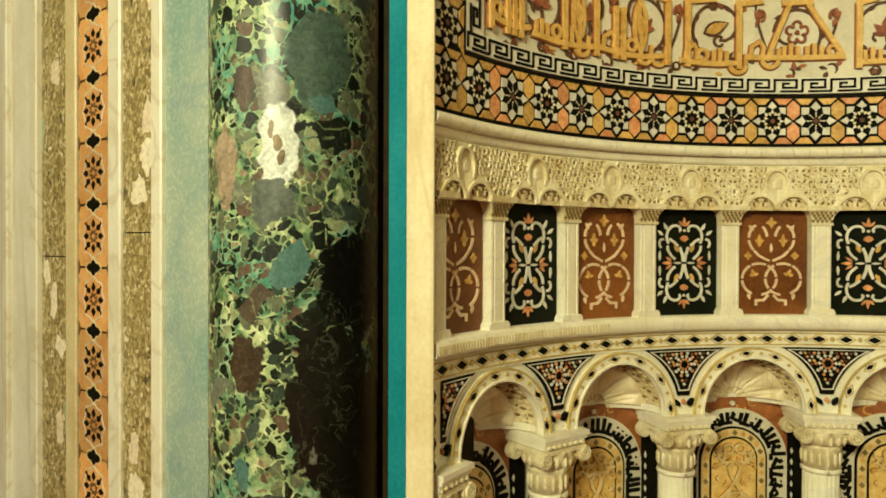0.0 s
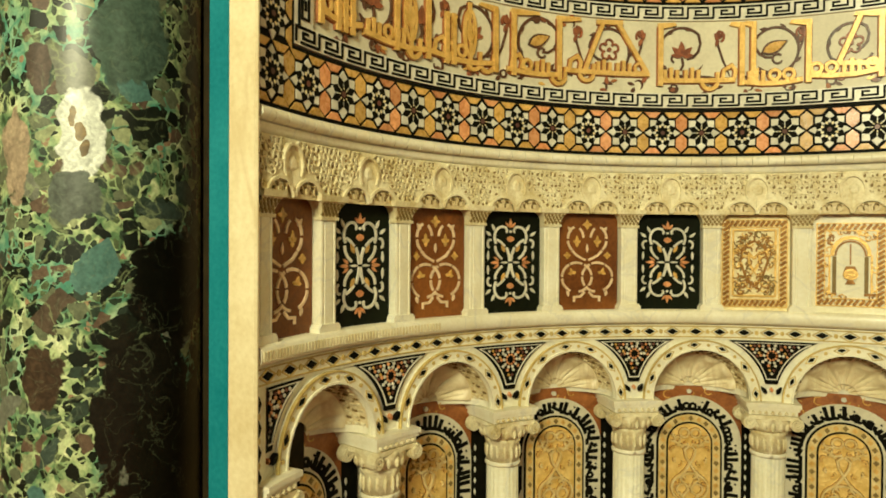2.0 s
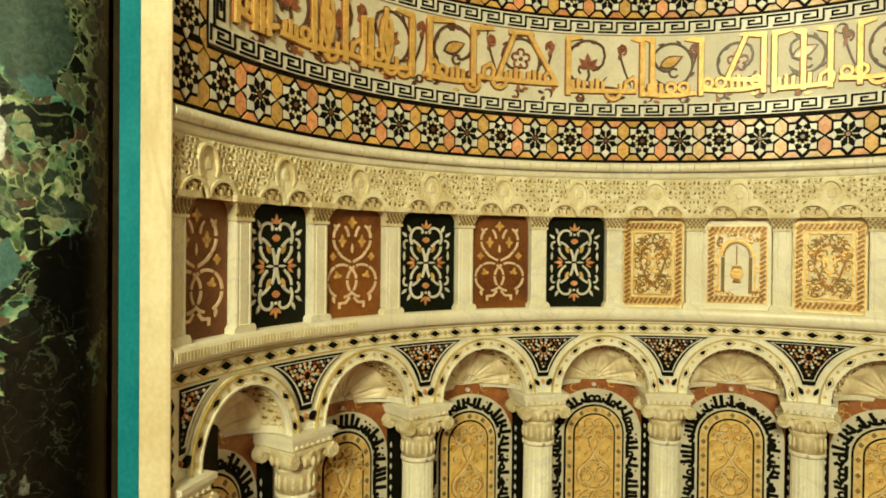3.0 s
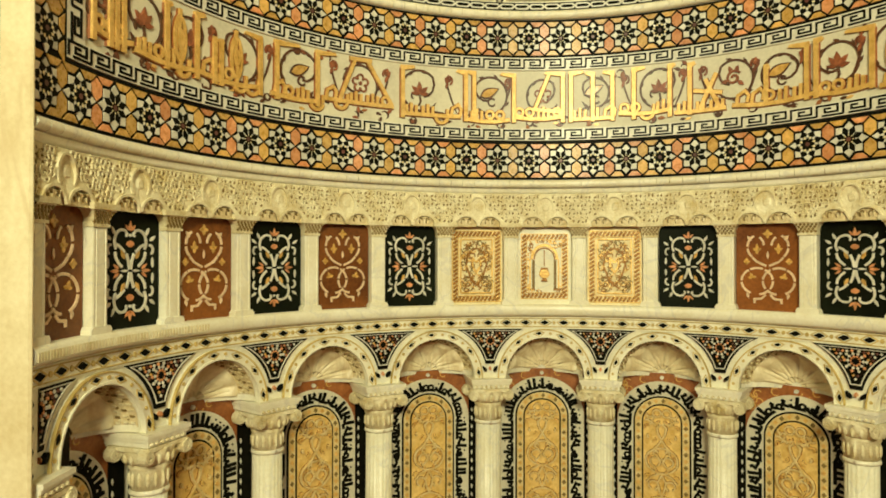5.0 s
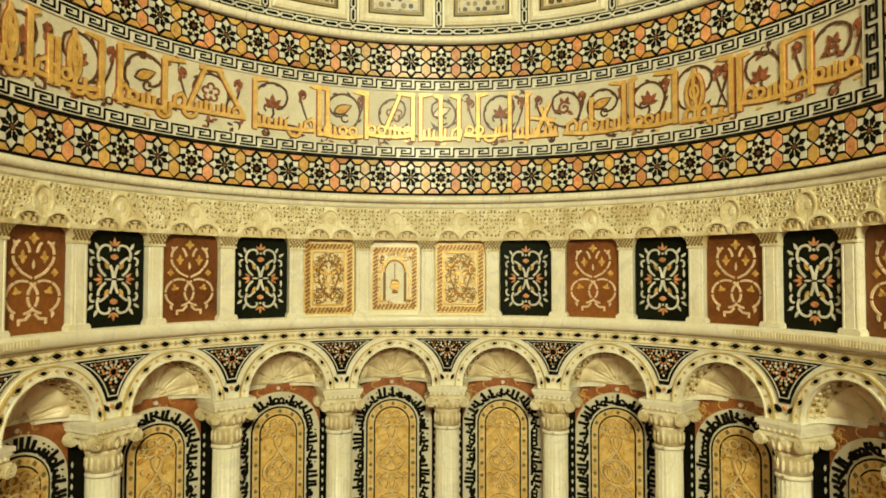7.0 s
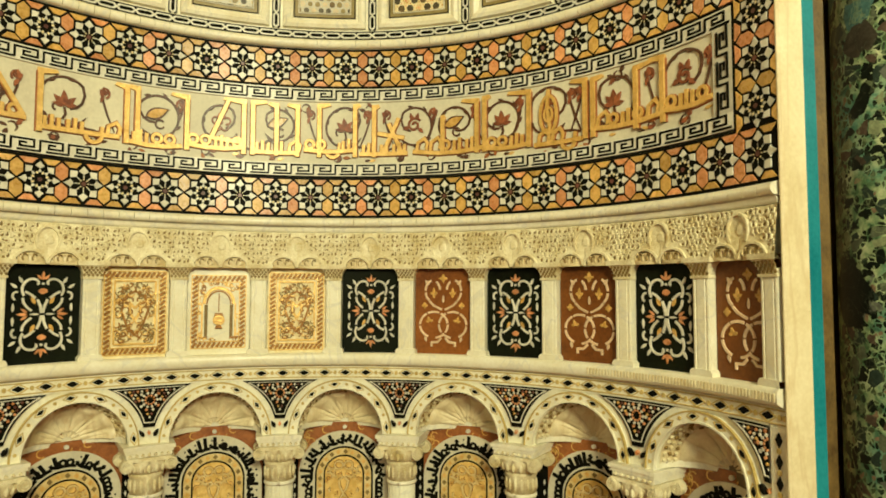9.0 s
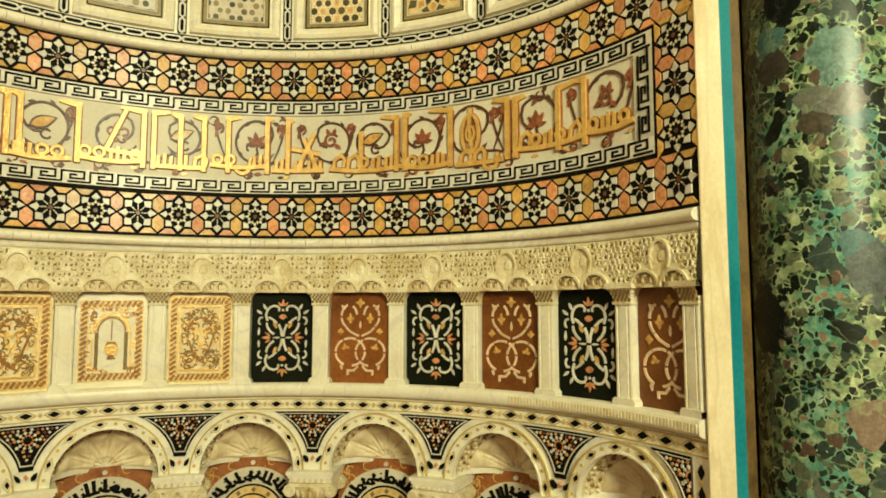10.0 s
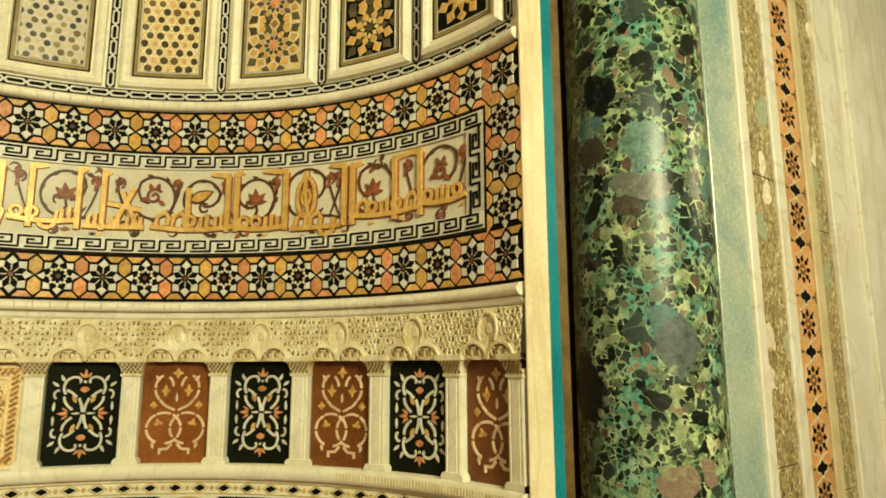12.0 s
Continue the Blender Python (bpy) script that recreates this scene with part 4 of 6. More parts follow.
def spandrel_meshes(clip=None):
    ground, mosaic = Sheet(), Sheet()
    h = ARCH / 2
    r = AO + 0.016
    left = [(-h + r * math.cos(math.radians(t)), SPRING + r * math.sin(math.radians(t))) for t in range(18, 84, 6)]
    top = -0.199
    tri = [(x, y) for x, y in left if y < top and x < -0.008]
    poly = [(-0.015, -0.309), (0.015, -0.309)] + [(-x, y) for x, y in tri if y > -0.305] + [(0.104, top - 0.002), (0.107, top), (-0.107, top), (-0.104, top - 0.002)] + [(x, y) for x, y in reversed(tri) if y > -0.305]
    ground.prism(poly, -0.002, 0.006, "dark")
    mosaic.strip([(0.86 * x, -0.232 + 0.84 * (y + 0.232)) for x, y in poly], 0.0030, 0.005, 0.0085, "white", closed=True)
    half = lambda y: max(0.0, h - math.sqrt(max(r * r - (y - SPRING) ** 2, 0)) - 0.012)
    cx, cy = 0.0, -0.236
    mosaic.prism(arc(cx, cy, 0.0065, 0, 320, 8), 0.005, 0.009, "dark")
    for k in range(10):
        t = math.radians(36 * k)
        for rr, sz, key in ((0.0118, 0.0032, "orange"), (0.0190, 0.0042, "white"), (0.0272, 0.0044, "orange" if k % 2 else "white")):
            tt = t + (math.radians(18) if rr == 0.0215 else 0)
            x, y = cx + rr * math.cos(tt), cy + rr * math.sin(tt)
            if abs(x) < half(y) and y < top - 0.006:
                mosaic.prism([(x + sz * math.cos(tt + g), y + sz * math.sin(tt + g)) for g in (0, math.pi / 2, math.pi, -math.pi / 2)], 0.005, 0.009, key)
    for iy in range(10):
        for ix in range(-10, 11):
            x, y = ix * 0.0105 + (0.00525 if iy % 2 else 0), top - 0.013 - iy * 0.0088
            if abs(x) < half(y) - 0.004 and y > -0.292 and math.hypot(x - cx, y - cy) > 0.031:
                key = ("white", "ochre", "maroon", "orange", "white", "maroon")[(ix + iy * 2) % 6]
                mosaic.prism([(x - 0.0039, y), (x, y - 0.0038), (x + 0.0039, y), (x, y + 0.0038)], 0.005, 0.009, key)
    # two little dark leaves under the point
    for sx in (1, -1):
        mosaic.prism(mirrored(leaf(0.012, -0.334, 0.022, 0.010, 55), sx, 1), -0.002, 0.011, "dark")
    mosaic.prism([(-0.005, -0.324), (0, -0.330), (0.005, -0.324), (0, -0.317)], -0.002, 0.010, "orange")
    return ground.mesh("dark_ground", clip=clip), mosaic.mesh("star_mosaic", clip=clip)


A_LOZ = Sheet().prism([(0.0056, 0), (0, 0.0104), (-0.0056, 0), (0, -0.0104)], 0.0, 0.003, "dark", 0.1).mesh("lozenge")
A_RIM = Sheet().strip([(0.0100, 0), (0, 0.0165), (-0.0100, 0), (0, -0.0165)], 0.0026, 0.0, 0.0020, "oldgold", closed=True).mesh("lozenge_rim")
A_DOT = Sheet().prism([(0.0046 * math.cos(g * math.pi / 3), 0.0046 * math.sin(g * math.pi / 3)) for g in range(6)], 0.0, 0.003, "oldgold").mesh("dot")
PLATE, RING, SHELL, LEAVES, RAYS = arch_meshes()
for i in range(9):
    p = thing("arch", "cream marble arch with inlaid lozenges over a fluted shell", "arch", seat((i - 4) * ARCH), "arches of the small arcade")
    part("arch_plate", PLATE, p)
    part("archivolt", RING, p)
    sh = part("shell", SHELL, p, label="carved fluted shell half dome")
    part("leaf_ring", LEAVES, p)
    for me in RAYS:
        part("ray", me, sh)
    for k in range(12):
        t = math.radians(7.5 + 15 * k)
        r = (AR + AO) / 2 + 0.001
        m = local(r * math.cos(t), SPRING + r * math.sin(t), 0.0095) @ Matrix.Rotation(-t, 4, "Y")
        part("dot" if k % 2 else "lozenge", A_DOT if k % 2 else A_LOZ, p, m)
        if k % 2 == 0:
            part("lozenge_rim", A_RIM, p, m)
CUT = END - 4.5 * ARCH
SPANDREL = {"middle": spandrel_meshes(), "first": spandrel_meshes((-CUT + 0.045, -1)), "last": spandrel_meshes((CUT - 0.045, 1))}
for i in range(10):
    a = (i - 4.5) * ARCH
    GROUND, MOSAIC = SPANDREL[{0: "first", 9: "last"}.get(i, "middle")]
    p = thing("spandrel", "black triangular spandrel with small star mosaic", "spandrel", seat(a), "spandrels between the arches")
    part("dark_ground", GROUND, p)
    part("star_mosaic", MOSAIC, p, label="white and orange star mosaic")


def column_meshes(clip=None):
    out = {}
    at = (0.0, -0.026)
    q = Sheet()
    q.lathe([(0.0420, -1.085), (0.0412, -0.9), (0.0395, -0.495)], 80, "marble", at, flutes=20, depth=0.0024)
    out["shaft"] = q.mesh("shaft", clip=clip)
    q = Sheet()
    q.lathe([(0.0430, -0.499), (0.0445, -0.495), (0.0430, -0.490), (0.041, -0.488)], 32, "marble", at)
    q.lathe([(0.041, -0.488), (0.0410, -0.446), (0.044, -0.441), (0.045, -0.436), (0.043, -0.432)], 32, "carved", at)
    for k in range(14):
        t = 2 * math.pi * k / 14
        x, w = at[0] + 0.0405 * math.sin(t), at[1] + 0.0405 * math.cos(t)
        q.lathe([(0.001, -0.484), (0.005, -0.474), (0.005, -0.456), (0.001, -0.448)], 6, "carved", (x, w))
    out["necking"] = q.mesh("necking", clip=clip)
    q = Sheet()
    # echinus, egg row and volutes
    q.lathe([(0.043, -0.432), (0.050, -0.424), (0.056, -0.410), (0.057, -0.398), (0.055, -0.392)], 32, "carved", at)
    for k in range(16):
        t = 2 * math.pi * k / 16
        q.lathe([(0.001, -0.430), (0.0065, -0.421), (0.0075, -0.412), (0.004, -0.402)], 6, "carved", (at[0] + 0.052 * math.sin(t), at[1] + 0.052 * math.cos(t)))
    for sx in (1, -1):
        for sw in (1, -1):
            cx, cw = at[0] + sx * 0.058, at[1] + sw * 0.046
            vs, fs = [], []
            turns, n = 2.2, 34
            for i in range(n):
                t = turns * 2 * math.pi * i / (n - 1)
                r = 0.0185 * (1 - 0.80 * i / (n - 1))
                x, y = cx + sx * r * math.sin(t), -0.405 + r * math.cos(t)
                for d in (-0.010, 0.010):
                    vs.append((x, y, cw + d * 1.0 + sw * 0.004 * i / n))
            fs = [(2 * i, 2 * i + 2, 2 * i + 3, 2 * i + 1) for i in range(n - 1)]
            q.add(vs, fs, "carved", True)
            q.prism([(cx + 0.0175 * math.cos(g), -0.405 + 0.0175 * math.sin(g)) for g in [2 * math.pi * i / 14 for i in range(14)]], cw - 0.008, cw + 0.008, "carved")
            q.strip([(cx + sx * 0.0155 * (1 - 0.8 * i / 20) * math.sin(4.2 * math.pi * i / 20), -0.405 + 0.0155 * (1 - 0.8 * i / 20) * math.cos(4.2 * math.pi * i / 20)) for i in range(21)], 0.0042, cw + 0.006, cw + 0.0135, "carved")
    q.box(-0.062, 0.062, -0.396, -0.386, at[1] - 0.06, at[1] + 0.054, "carved")
    out["capital"] = q.mesh("capital", clip=clip)
    q = Sheet()
    hx = 0.068
    for y0, y1, g in ((-0.390, -0.384, 0.0), (-0.384, -0.372, 0.004), (-0.372, -0.364, 0.008), (-0.364, SPRING, 0.012)):
        q.box(-hx + 0.012 - g, hx - 0.012 + g, y0, y1, at[1] - 0.07, at[1] + 0.048 + g, "marble")
    for k in range(-3, 4):
        q.prism(leaf(k * 0.0165, -0.384, 0.011, 0.011, 90, 5), at[1] + 0.05, at[1] + 0.058, "carved", 0.3)
    out["abacus"] = q.mesh("abacus", clip=clip)
    q = Sheet()
    q.lathe([(0.062, -1.12), (0.062, -1.108), (0.056, -1.104), (0.052, -1.098), (0.0545, -1.092), (0.046, -1.085)], 32, "marble", at)
    out["base"] = q.mesh("base", clip=clip)
    return out


COLS = {"middle": column_meshes(), "first": column_meshes((-CUT + 0.011, -1)), "last": column_meshes((CUT - 0.011, 1))}
for i in range(10):
    a = (i - 4.5) * ARCH
    COL = COLS[{0: "first", 9: "last"}.get(i, "middle")]
    p = thing("colonnette", "fluted cream marble colonnette with carved scroll capital", "column", seat(a), "colonnettes of the arcade")
    for key in ("shaft", "necking", "capital", "abacus", "base"):
        part(key, COL[key], p)


def niche_meshes():
    """The arched, gilded and lettered panel behind each opening."""
    W = -0.100
    VC, FOOT = -0.497, -1.115

    def arched(r, foot=FOOT):
        return [(r, foot)] + arc(0, VC, r, 0, 180, 24) + [(-r, foot)]

    out = {}
    q = Sheet()
    q.prism([(-0.165, FOOT), (0.165, FOOT), (0.165, SPRING + 0.012), (-0.165, SPRING + 0.012)], W - 0.01, W + 0.003, "rust")
    rng = random.Random(9)
    for k in range(26):
        x, y = rng.uniform(-0.12, 0.12), rng.uniform(-0.420, -0.352)
        t0 = rng.uniform(0, 360)
        q.strip(arc(x, y, rng.uniform(0.006, 0.012), t0, t0 + 230, 6), 0.003, W + 0.003, W + 0.005, "ochre")
    q.prism(arc(0, -0.356, 0.006, 0, 330, 8), W + 0.003, W + 0.010, "white")
    out["rust_back"] = q.mesh("rust_back")
    q = Sheet()
    q.prism(arched(0.129), W, W + 0.007, "field")
    out["white_band"] = q.mesh("white_band")
    q = Sheet()
    q.prism(arched(0.0825), W, W + 0.010, "dark")
    q.prism(arched(0.0775), W, W + 0.012, "palegold")
    q.prism(arched(0.0580), W, W + 0.0135, "dark")
    for sx in (1, -1):
        q.box(min(sx * 0.130, sx * 0.172), max(sx * 0.130, sx * 0.172), FOOT, -0.398, W, W + 0.006, "dark", 2)
        for k in range(22):
            y = -0.475 - k * 0.028
            q.prism([(sx * 0.139 - 0.003, y), (sx * 0.139, y - 0.008), (sx * 0.139 + 0.003, y), (sx * 0.139, y + 0.008)], W + 0.005, W + 0.009, "white")
    for k in range(70):
        # small pieces in the border
        s_ = k * 0.0205
        L = math.pi * 0.0677
        if s_ < L:
            t = s_ / 0.0677
            pts = [(0.0677 * math.cos(t), VC + 0.0677 * math.sin(t))]
        else:
            pts = [(0.0677, VC - (s_ - L)), (-0.0677, VC - (s_ - L))]
        for x, y in pts:
            if y > FOOT + 0.02:
                q.prism([(x - 0.0066, y), (x, y - 0.0078), (x + 0.0066, y), (x, y + 0.0078)], W + 0.011, W + 0.014, "hollow" if k % 2 else "gold")
    out["border"] = q.mesh("border")
    q = Sheet()
    q.prism(arched(0.0535), W, W + 0.0155, "goldground")
    out["gilded_panel"] = q.mesh("gilded_panel")
    q = Sheet()
    z = W + 0.0145

    def both(pts, width, key="golddark", taper=False):
        for sx in (1, -1):
            path = [(sx * x, y) for x, y in pts]
            # wider dark strip below paints the shadow along each raised stroke
            q.strip(path, width * 1.15 + 0.0030, z, z + 0.0028, "golddark", taper=taper)
            q.strip(path, width * 1.2, z, z + 0.0105, "palegold" if key == "golddark" else key, taper=taper)

    y = -0.468
    both(arc(0.014, y, 0.012, -150, 200, 10), 0.0035)
    both([(0.004, y - 0.030), (0.022, y - 0.034), (0.040, y - 0.022)], 0.0045)
    both([(0.002, y - 0.034), (0.014, y - 0.046), (0.010, y - 0.066), (0.0, y - 0.084), (-0.012, y - 0.104), (-0.030, y - 0.122)], 0.0045)
    for rep in range(3):
        y0 = y - 0.150 - rep * 0.155
        both(arc(0.0, y0, 0.046, 90, -90, 14, 0.040), 0.0042)
        both(arc(0.018, y0 - 0.004, 0.015, -80, 220, 10), 0.0035)
        both([(0.004, y0 - 0.006), (0.012, y0 + 0.014), (0.024, y0 + 0.022)], 0.004, taper=True)
        both([(0.0, y0 + 0.010), (0.006, y0 - 0.010), (0.018, y0 - 0.024)], 0.004, taper=True)
        both([(0.006, y0 - 0.040), (0.030, y0 - 0.052), (0.044, y0 - 0.070)], 0.0035)
        both(arc(0.024, y0 - 0.078, 0.014, -60, 230, 9), 0.0032)
        both([(0.0, y0 - 0.044), (0.012, y0 - 0.070), (0.006, y0 - 0.098), (0, y0 - 0.112)], 0.004)
    for k in range(60):
        x, yy = rng.uniform(0.004, 0.047), rng.uniform(-1.09, -0.47)
        t0 = rng.uniform(0, 360)
        both(arc(x, yy, rng.uniform(0.004, 0.007), t0, t0 + 180, 4), 0.0034, ("golddark", "gold", "goldground")[k % 3])
    out["arabesque"] = q.mesh("arabesque")
    return out


NICHE = niche_meshes()


def band_writing(seed):
    """Unread black writing round the arch, as plain strokes of its size."""
    rng = random.Random(seed)
    q = Sheet()
    z0, z1 = -0.0935, -0.090
    VC, R0 = -0.497, 0.1065
    half = math.pi * R0 / 2
    run = half + 0.56

    def at(t, d):
        """t along the band from the crown, d outwards."""
        if abs(t) < half:
            g = t / R0
            return ((R0 + d) * math.sin(g), VC + (R0 + d) * math.cos(g))
        sg = 1 if t > 0 else -1
        return (sg * (R0 + d), VC - (abs(t) - half))

    t = -run
    while t < run:
        kind_ = rng.random()
        step = rng.uniform(0.0115, 0.0175)
        if kind_ < 0.42:
            lean = rng.uniform(-0.004, 0.004)
            q.strip([at(t, -0.014), at(t + lean, rng.uniform(0.010, 0.020))], 0.0098, z0, z1, "dark")
            q.strip([at(t, -0.014), at(t + step, -0.014)], 0.0092, z0, z1, "dark")
        elif kind_ < 0.62:
            r = rng.uniform(0.0065, 0.0085)
            q.strip([at(t + r * math.cos(g), -0.006 + r * math.sin(g)) for g in [2 * math.pi * i / 8 for i in range(8)]], 0.0068, z0, z1, "dark", closed=True)
            q.strip([at(t, -0.014), at(t + step, -0.014)], 0.0088, z0, z1, "dark")
        elif kind_ < 0.84:
            q.strip([at(t, -0.002), at(t + 0.003, -0.010), at(t + step, -0.014), at(t + step + 0.002, 0.002)], 0.0090, z0, z1, "dark")
            if rng.random() < 0.6:
                x, y = at(t + 0.005, 0.009)
                q.prism([(x - 0.003, y), (x, y - 0.003), (x + 0.003, y), (x, y + 0.003)], z0, z1, "dark")
        else:
            q.strip([at(t, 0.012), at(t + 0.004, 0.006), at(t - 0.002, -0.002), at(t + step, -0.010)], 0.0090, z0, z1, "dark")
            step *= 1.2
        t += step
    return q.mesh("writing")


for i in range(9):
    p = thing("arched_panel", "gilded arched panel framed by a white band of black writing", "wall panel", seat((i - 4) * ARCH), "panels behind the arcade")
    for key in ("rust_back", "white_band", "border", "gilded_panel", "arabesque"):
        part(key, NICHE[key], p)
    part("writing", band_writing(40 + i), p, label="black strokes of writing")

# ---- star mosaic bands, key pattern and inscription ----
SP = math.radians(5.967)            # star to star
Z = 0.010                          # face of the mosaic bed


def bed(name, v0, v1, label, a=END, key="dark", w=Z):
    q = Sheet()
    q.box(-a, a, v0, v1, -0.02, w, key, 120)
    return thing(name, label, "mosaic band", seat(0), kind="structure", mesh=q.mesh(name))


def kite(r0, r1, r2, half, ang):
    c, s_ = math.cos(math.radians(ang)), math.sin(math.radians(ang))
    return [(x * c - y * s_, x * s_ + y * c) for x, y in ((r0, 0), (r1, -half), (r2, 0), (r1, half))]


def rosette(kind_):
    """Eight white pieces that fill the star's field, with black and brown ones let into them."""
    q = Sheet()
    lo, hi = 0.0, 0.0030
    S = 0.0325
    for k in range(4):
        c, s_ = ((1, 0), (0, 1), (-1, 0), (0, -1))[k]
        turn = lambda pts: [(x * c - y * s_, x * s_ + y * c) for x, y in pts]
        half, tip = (0.0088, 0.0478) if k % 2 == 0 else (0.0120, 0.0462)
        q.prism(turn([(0.006, 0), (S, -0.0128), (S, -half), (tip, 0), (S, half), (S, 0.0128)]), lo, hi, "white", 0.02)
        q.prism(turn([(0.0052, 0.0052), (S, 0.0150), (S, S), (0.0150, S)]), lo, hi, "white", 0.02)
    ring = lambda r0, r1, n=8, off=0.0: [((r1 if k % 2 else r0) * math.cos(math.pi * (k + off) / n), (r1 if k % 2 else r0) * math.sin(math.pi * (k + off) / n)) for k in range(2 * n)]
    top = hi + 0.0008
    if kind_ == "a":
        for k in range(8):
            q.prism(kite(0.0165, 0.0262, 0.0385, 0.0102, 45 * k + 22.5), lo, top, "dark")
        q.prism(ring(0.0172, 0.0225), lo, top, "dark")
        for k in range(8):
            q.prism(kite(0.0130, 0.0175, 0.0225, 0.0036, 45 * k + 22.5), lo, top + 0.0006, "cream")
        q.prism(ring(0.0118, 0.0118), lo, top + 0.0008, "dark")
        q.prism(ring(0.0055, 0.0055), lo, top + 0.0014, "maroon")
    else:
        for k in range(8):
            q.prism(kite(0.0080, 0.0225, 0.0365, 0.0086, 45 * k + 22.5), lo, top, "dark")
        q.prism(ring(0.0145, 0.0195), lo, top + 0.0003, "dark")
        for k in range(8):
            q.prism(kite(0.0085, 0.0110, 0.0140, 0.0020, 45 * k), lo, top + 0.0006, "cream")
        q.prism(ring(0.0062, 0.0062), lo, top + 0.0007, "maroon")
    return q.mesh("star_rosette")


def one(name, poly, key, rise=0.0035, inset=0.05):
    return Sheet().prism(poly, 0.0, rise, key, inset).mesh(name)


ROSE = {"a": rosette("a"), "b": rosette("b")}
HEX = [(-0.0148, -0.0106), (0, -0.0238), (0.0148, -0.0106), (0.0148, 0.0106), (0, 0.0238), (-0.0148, 0.0106)]
TRAP = [(0.0050, 0.0530), (0.0175, 0.0388), (0.0338, 0.0388), (0.0480, 0.0530)]
HEXES = {key: one("hexagon", HEX, key, 0.0035, 0.04) for key in ("orange", "ochre")}
TRAPS = {key: one("border_piece", TRAP, key, 0.0035, 0.03) for key in ("orange", "ochre")}
QUARTER = Matrix.Rotation(math.pi / 2, 4, "Y")
FLIP = {(1, 1): Matrix.Diagonal((1, 1, 1, 1)), (-1, 1): Matrix.Diagonal((-1, 1, 1, 1)), (1, -1): Matrix.Diagonal((1, 1, -1, 1)), (-1, -1): Matrix.Diagonal((-1, 1, -1, 1))}


def star_cell(parent, a, v, k, upright_=False, squeeze=1.0, first=False):
    """One rosette with the hexagons before it and the coloured pieces along the edges."""
    turn = QUARTER if upright_ else Matrix()
    base = local(a, v, Z) @ turn @ Matrix.Diagonal((squeeze, 1, 1, 1))
    part("star_rosette", ROSE["ab"[k % 2]], parent, base)
    key = "orange" if k % 2 else "ochre"
    for sy in (1, -1):
        if not first:
            part("hexagon", HEXES[key], parent, base @ Matrix.Translation((-U * SP / 2, 0, sy * U * 0.0262)))
        for sx in (1, -1):
            part("border_piece", TRAPS["ochre" if (k + sx) % 3 else "orange"], parent, base @ FLIP[(sx, sy)])


BANDS = ((0.2765, 0.3960, 0.3365, "lower"), (0.6670, 0.787, 0.7265, "upper"))
for v0, v1, vc, where in BANDS:
    b = bed("mosaic_band", v0, v1, "band of star mosaic in white, black, orange and ochre")
    for k in range(30):
        star_cell(b, (k - 14.5) * SP, vc, k)
    for sg in (1, -1):
        star_cell(b, sg * math.radians(92.4), vc, 1 if sg > 0 else 0, first=sg < 0)
q = Sheet()
for sg in (1, -1):
    a0, a1 = sorted((sg * math.radians(88.6), sg * END))
    q.box(a0, a1, 0.396, 0.667, -0.02, Z, "dark", 4)
upband = thing("mosaic_band", "upright end bands of star mosaic beside the inscription", "mosaic band", seat(0), kind="structure", mesh=q.mesh("mosaic_band"))
for sg in (1, -1):
    for k in range(3):
        star_cell(upband, sg * math.radians(92.3), 0.434 + 0.0975 * k, k, True, 0.94)

# key pattern
KP = math.radians(3.84)
kh = 0.0268


def bars(q, pts, width, w0, w1, key):
    q.strip(pts, width, w0, w1, key)


def key_unit(p):
    q = Sheet()
    sx, sy = p, kh
    path = [(0.0, 0.0), (0.0, 1.0), (0.78, 1.0), (0.78, 0.32), (0.30, 0.32), (0.30, 0.68), (0.54, 0.68)]
    bars(q, [(x * sx - p / 2, y * sy - sy / 2) for x, y in path], 0.0054, 0.0, 0.0022, "dark")
    bars(q, [((0.20 + 0.80 * t) * sx - p / 2, -sy / 2) for t in (0, 1)], 0.0054, 0.0, 0.0022, "dark")
    return q.mesh("key")


KEY = key_unit(KP)
EDGE = math.radians(88.6)
INSIDE = math.radians(85.5)
for v0, v1 in ((0.4020, 0.4395), (0.6270, 0.6670)):
    q = Sheet()
    q.box(-EDGE, EDGE, v0, v1, -0.02, Z, "white", 110)
    b = thing("key_border", "white marble border with a black key pattern", "border", seat(0), kind="structure", mesh=q.mesh("key_border"))
    for k in range(46):
        part("key", KEY, b, local((k - 22.5) * KP, (v0 + v1) / 2, Z))
q = Sheet()
for sg in (1, -1):
    a0, a1 = sorted((sg * INSIDE, sg * EDGE))
    q.box(a0, a1, 0.4395, 0.6270, -0.02, Z, "white", 3)
b = thing("key_border", "upright ends of the white key-pattern border", "border", seat(0), kind="structure", mesh=q.mesh("key_border"))
for sg in (1, -1):
    for k in range(3):
        part("key", KEY, b, local(sg * (INSIDE + EDGE) / 2, 0.470 + 0.0655 * k, Z) @ QUARTER)

# the inscription: pale ground, brown vines, gilded strokes that are not read
q = Sheet()
q.box(-INSIDE, INSIDE, 0.4395, 0.6270, -0.02, 0.004, "field", 120)
frieze = thing("inscription_frieze", "pale curved frieze with gilded writing over brown vines", "inscription", seat(0), mesh=q.mesh("inscription_frieze"))
rng = random.Random(21)


def spiral(cx, cy, r, start, turns, sense=1, n=26):
    return [(cx + sense * r * (1 - 0.78 * i / n) * math.cos(start + turns * 2 * math.pi * i / n), cy + r * (1 - 0.78 * i / n) * math.sin(start + turns * 2 * math.pi * i / n)) for i in range(n + 1)]


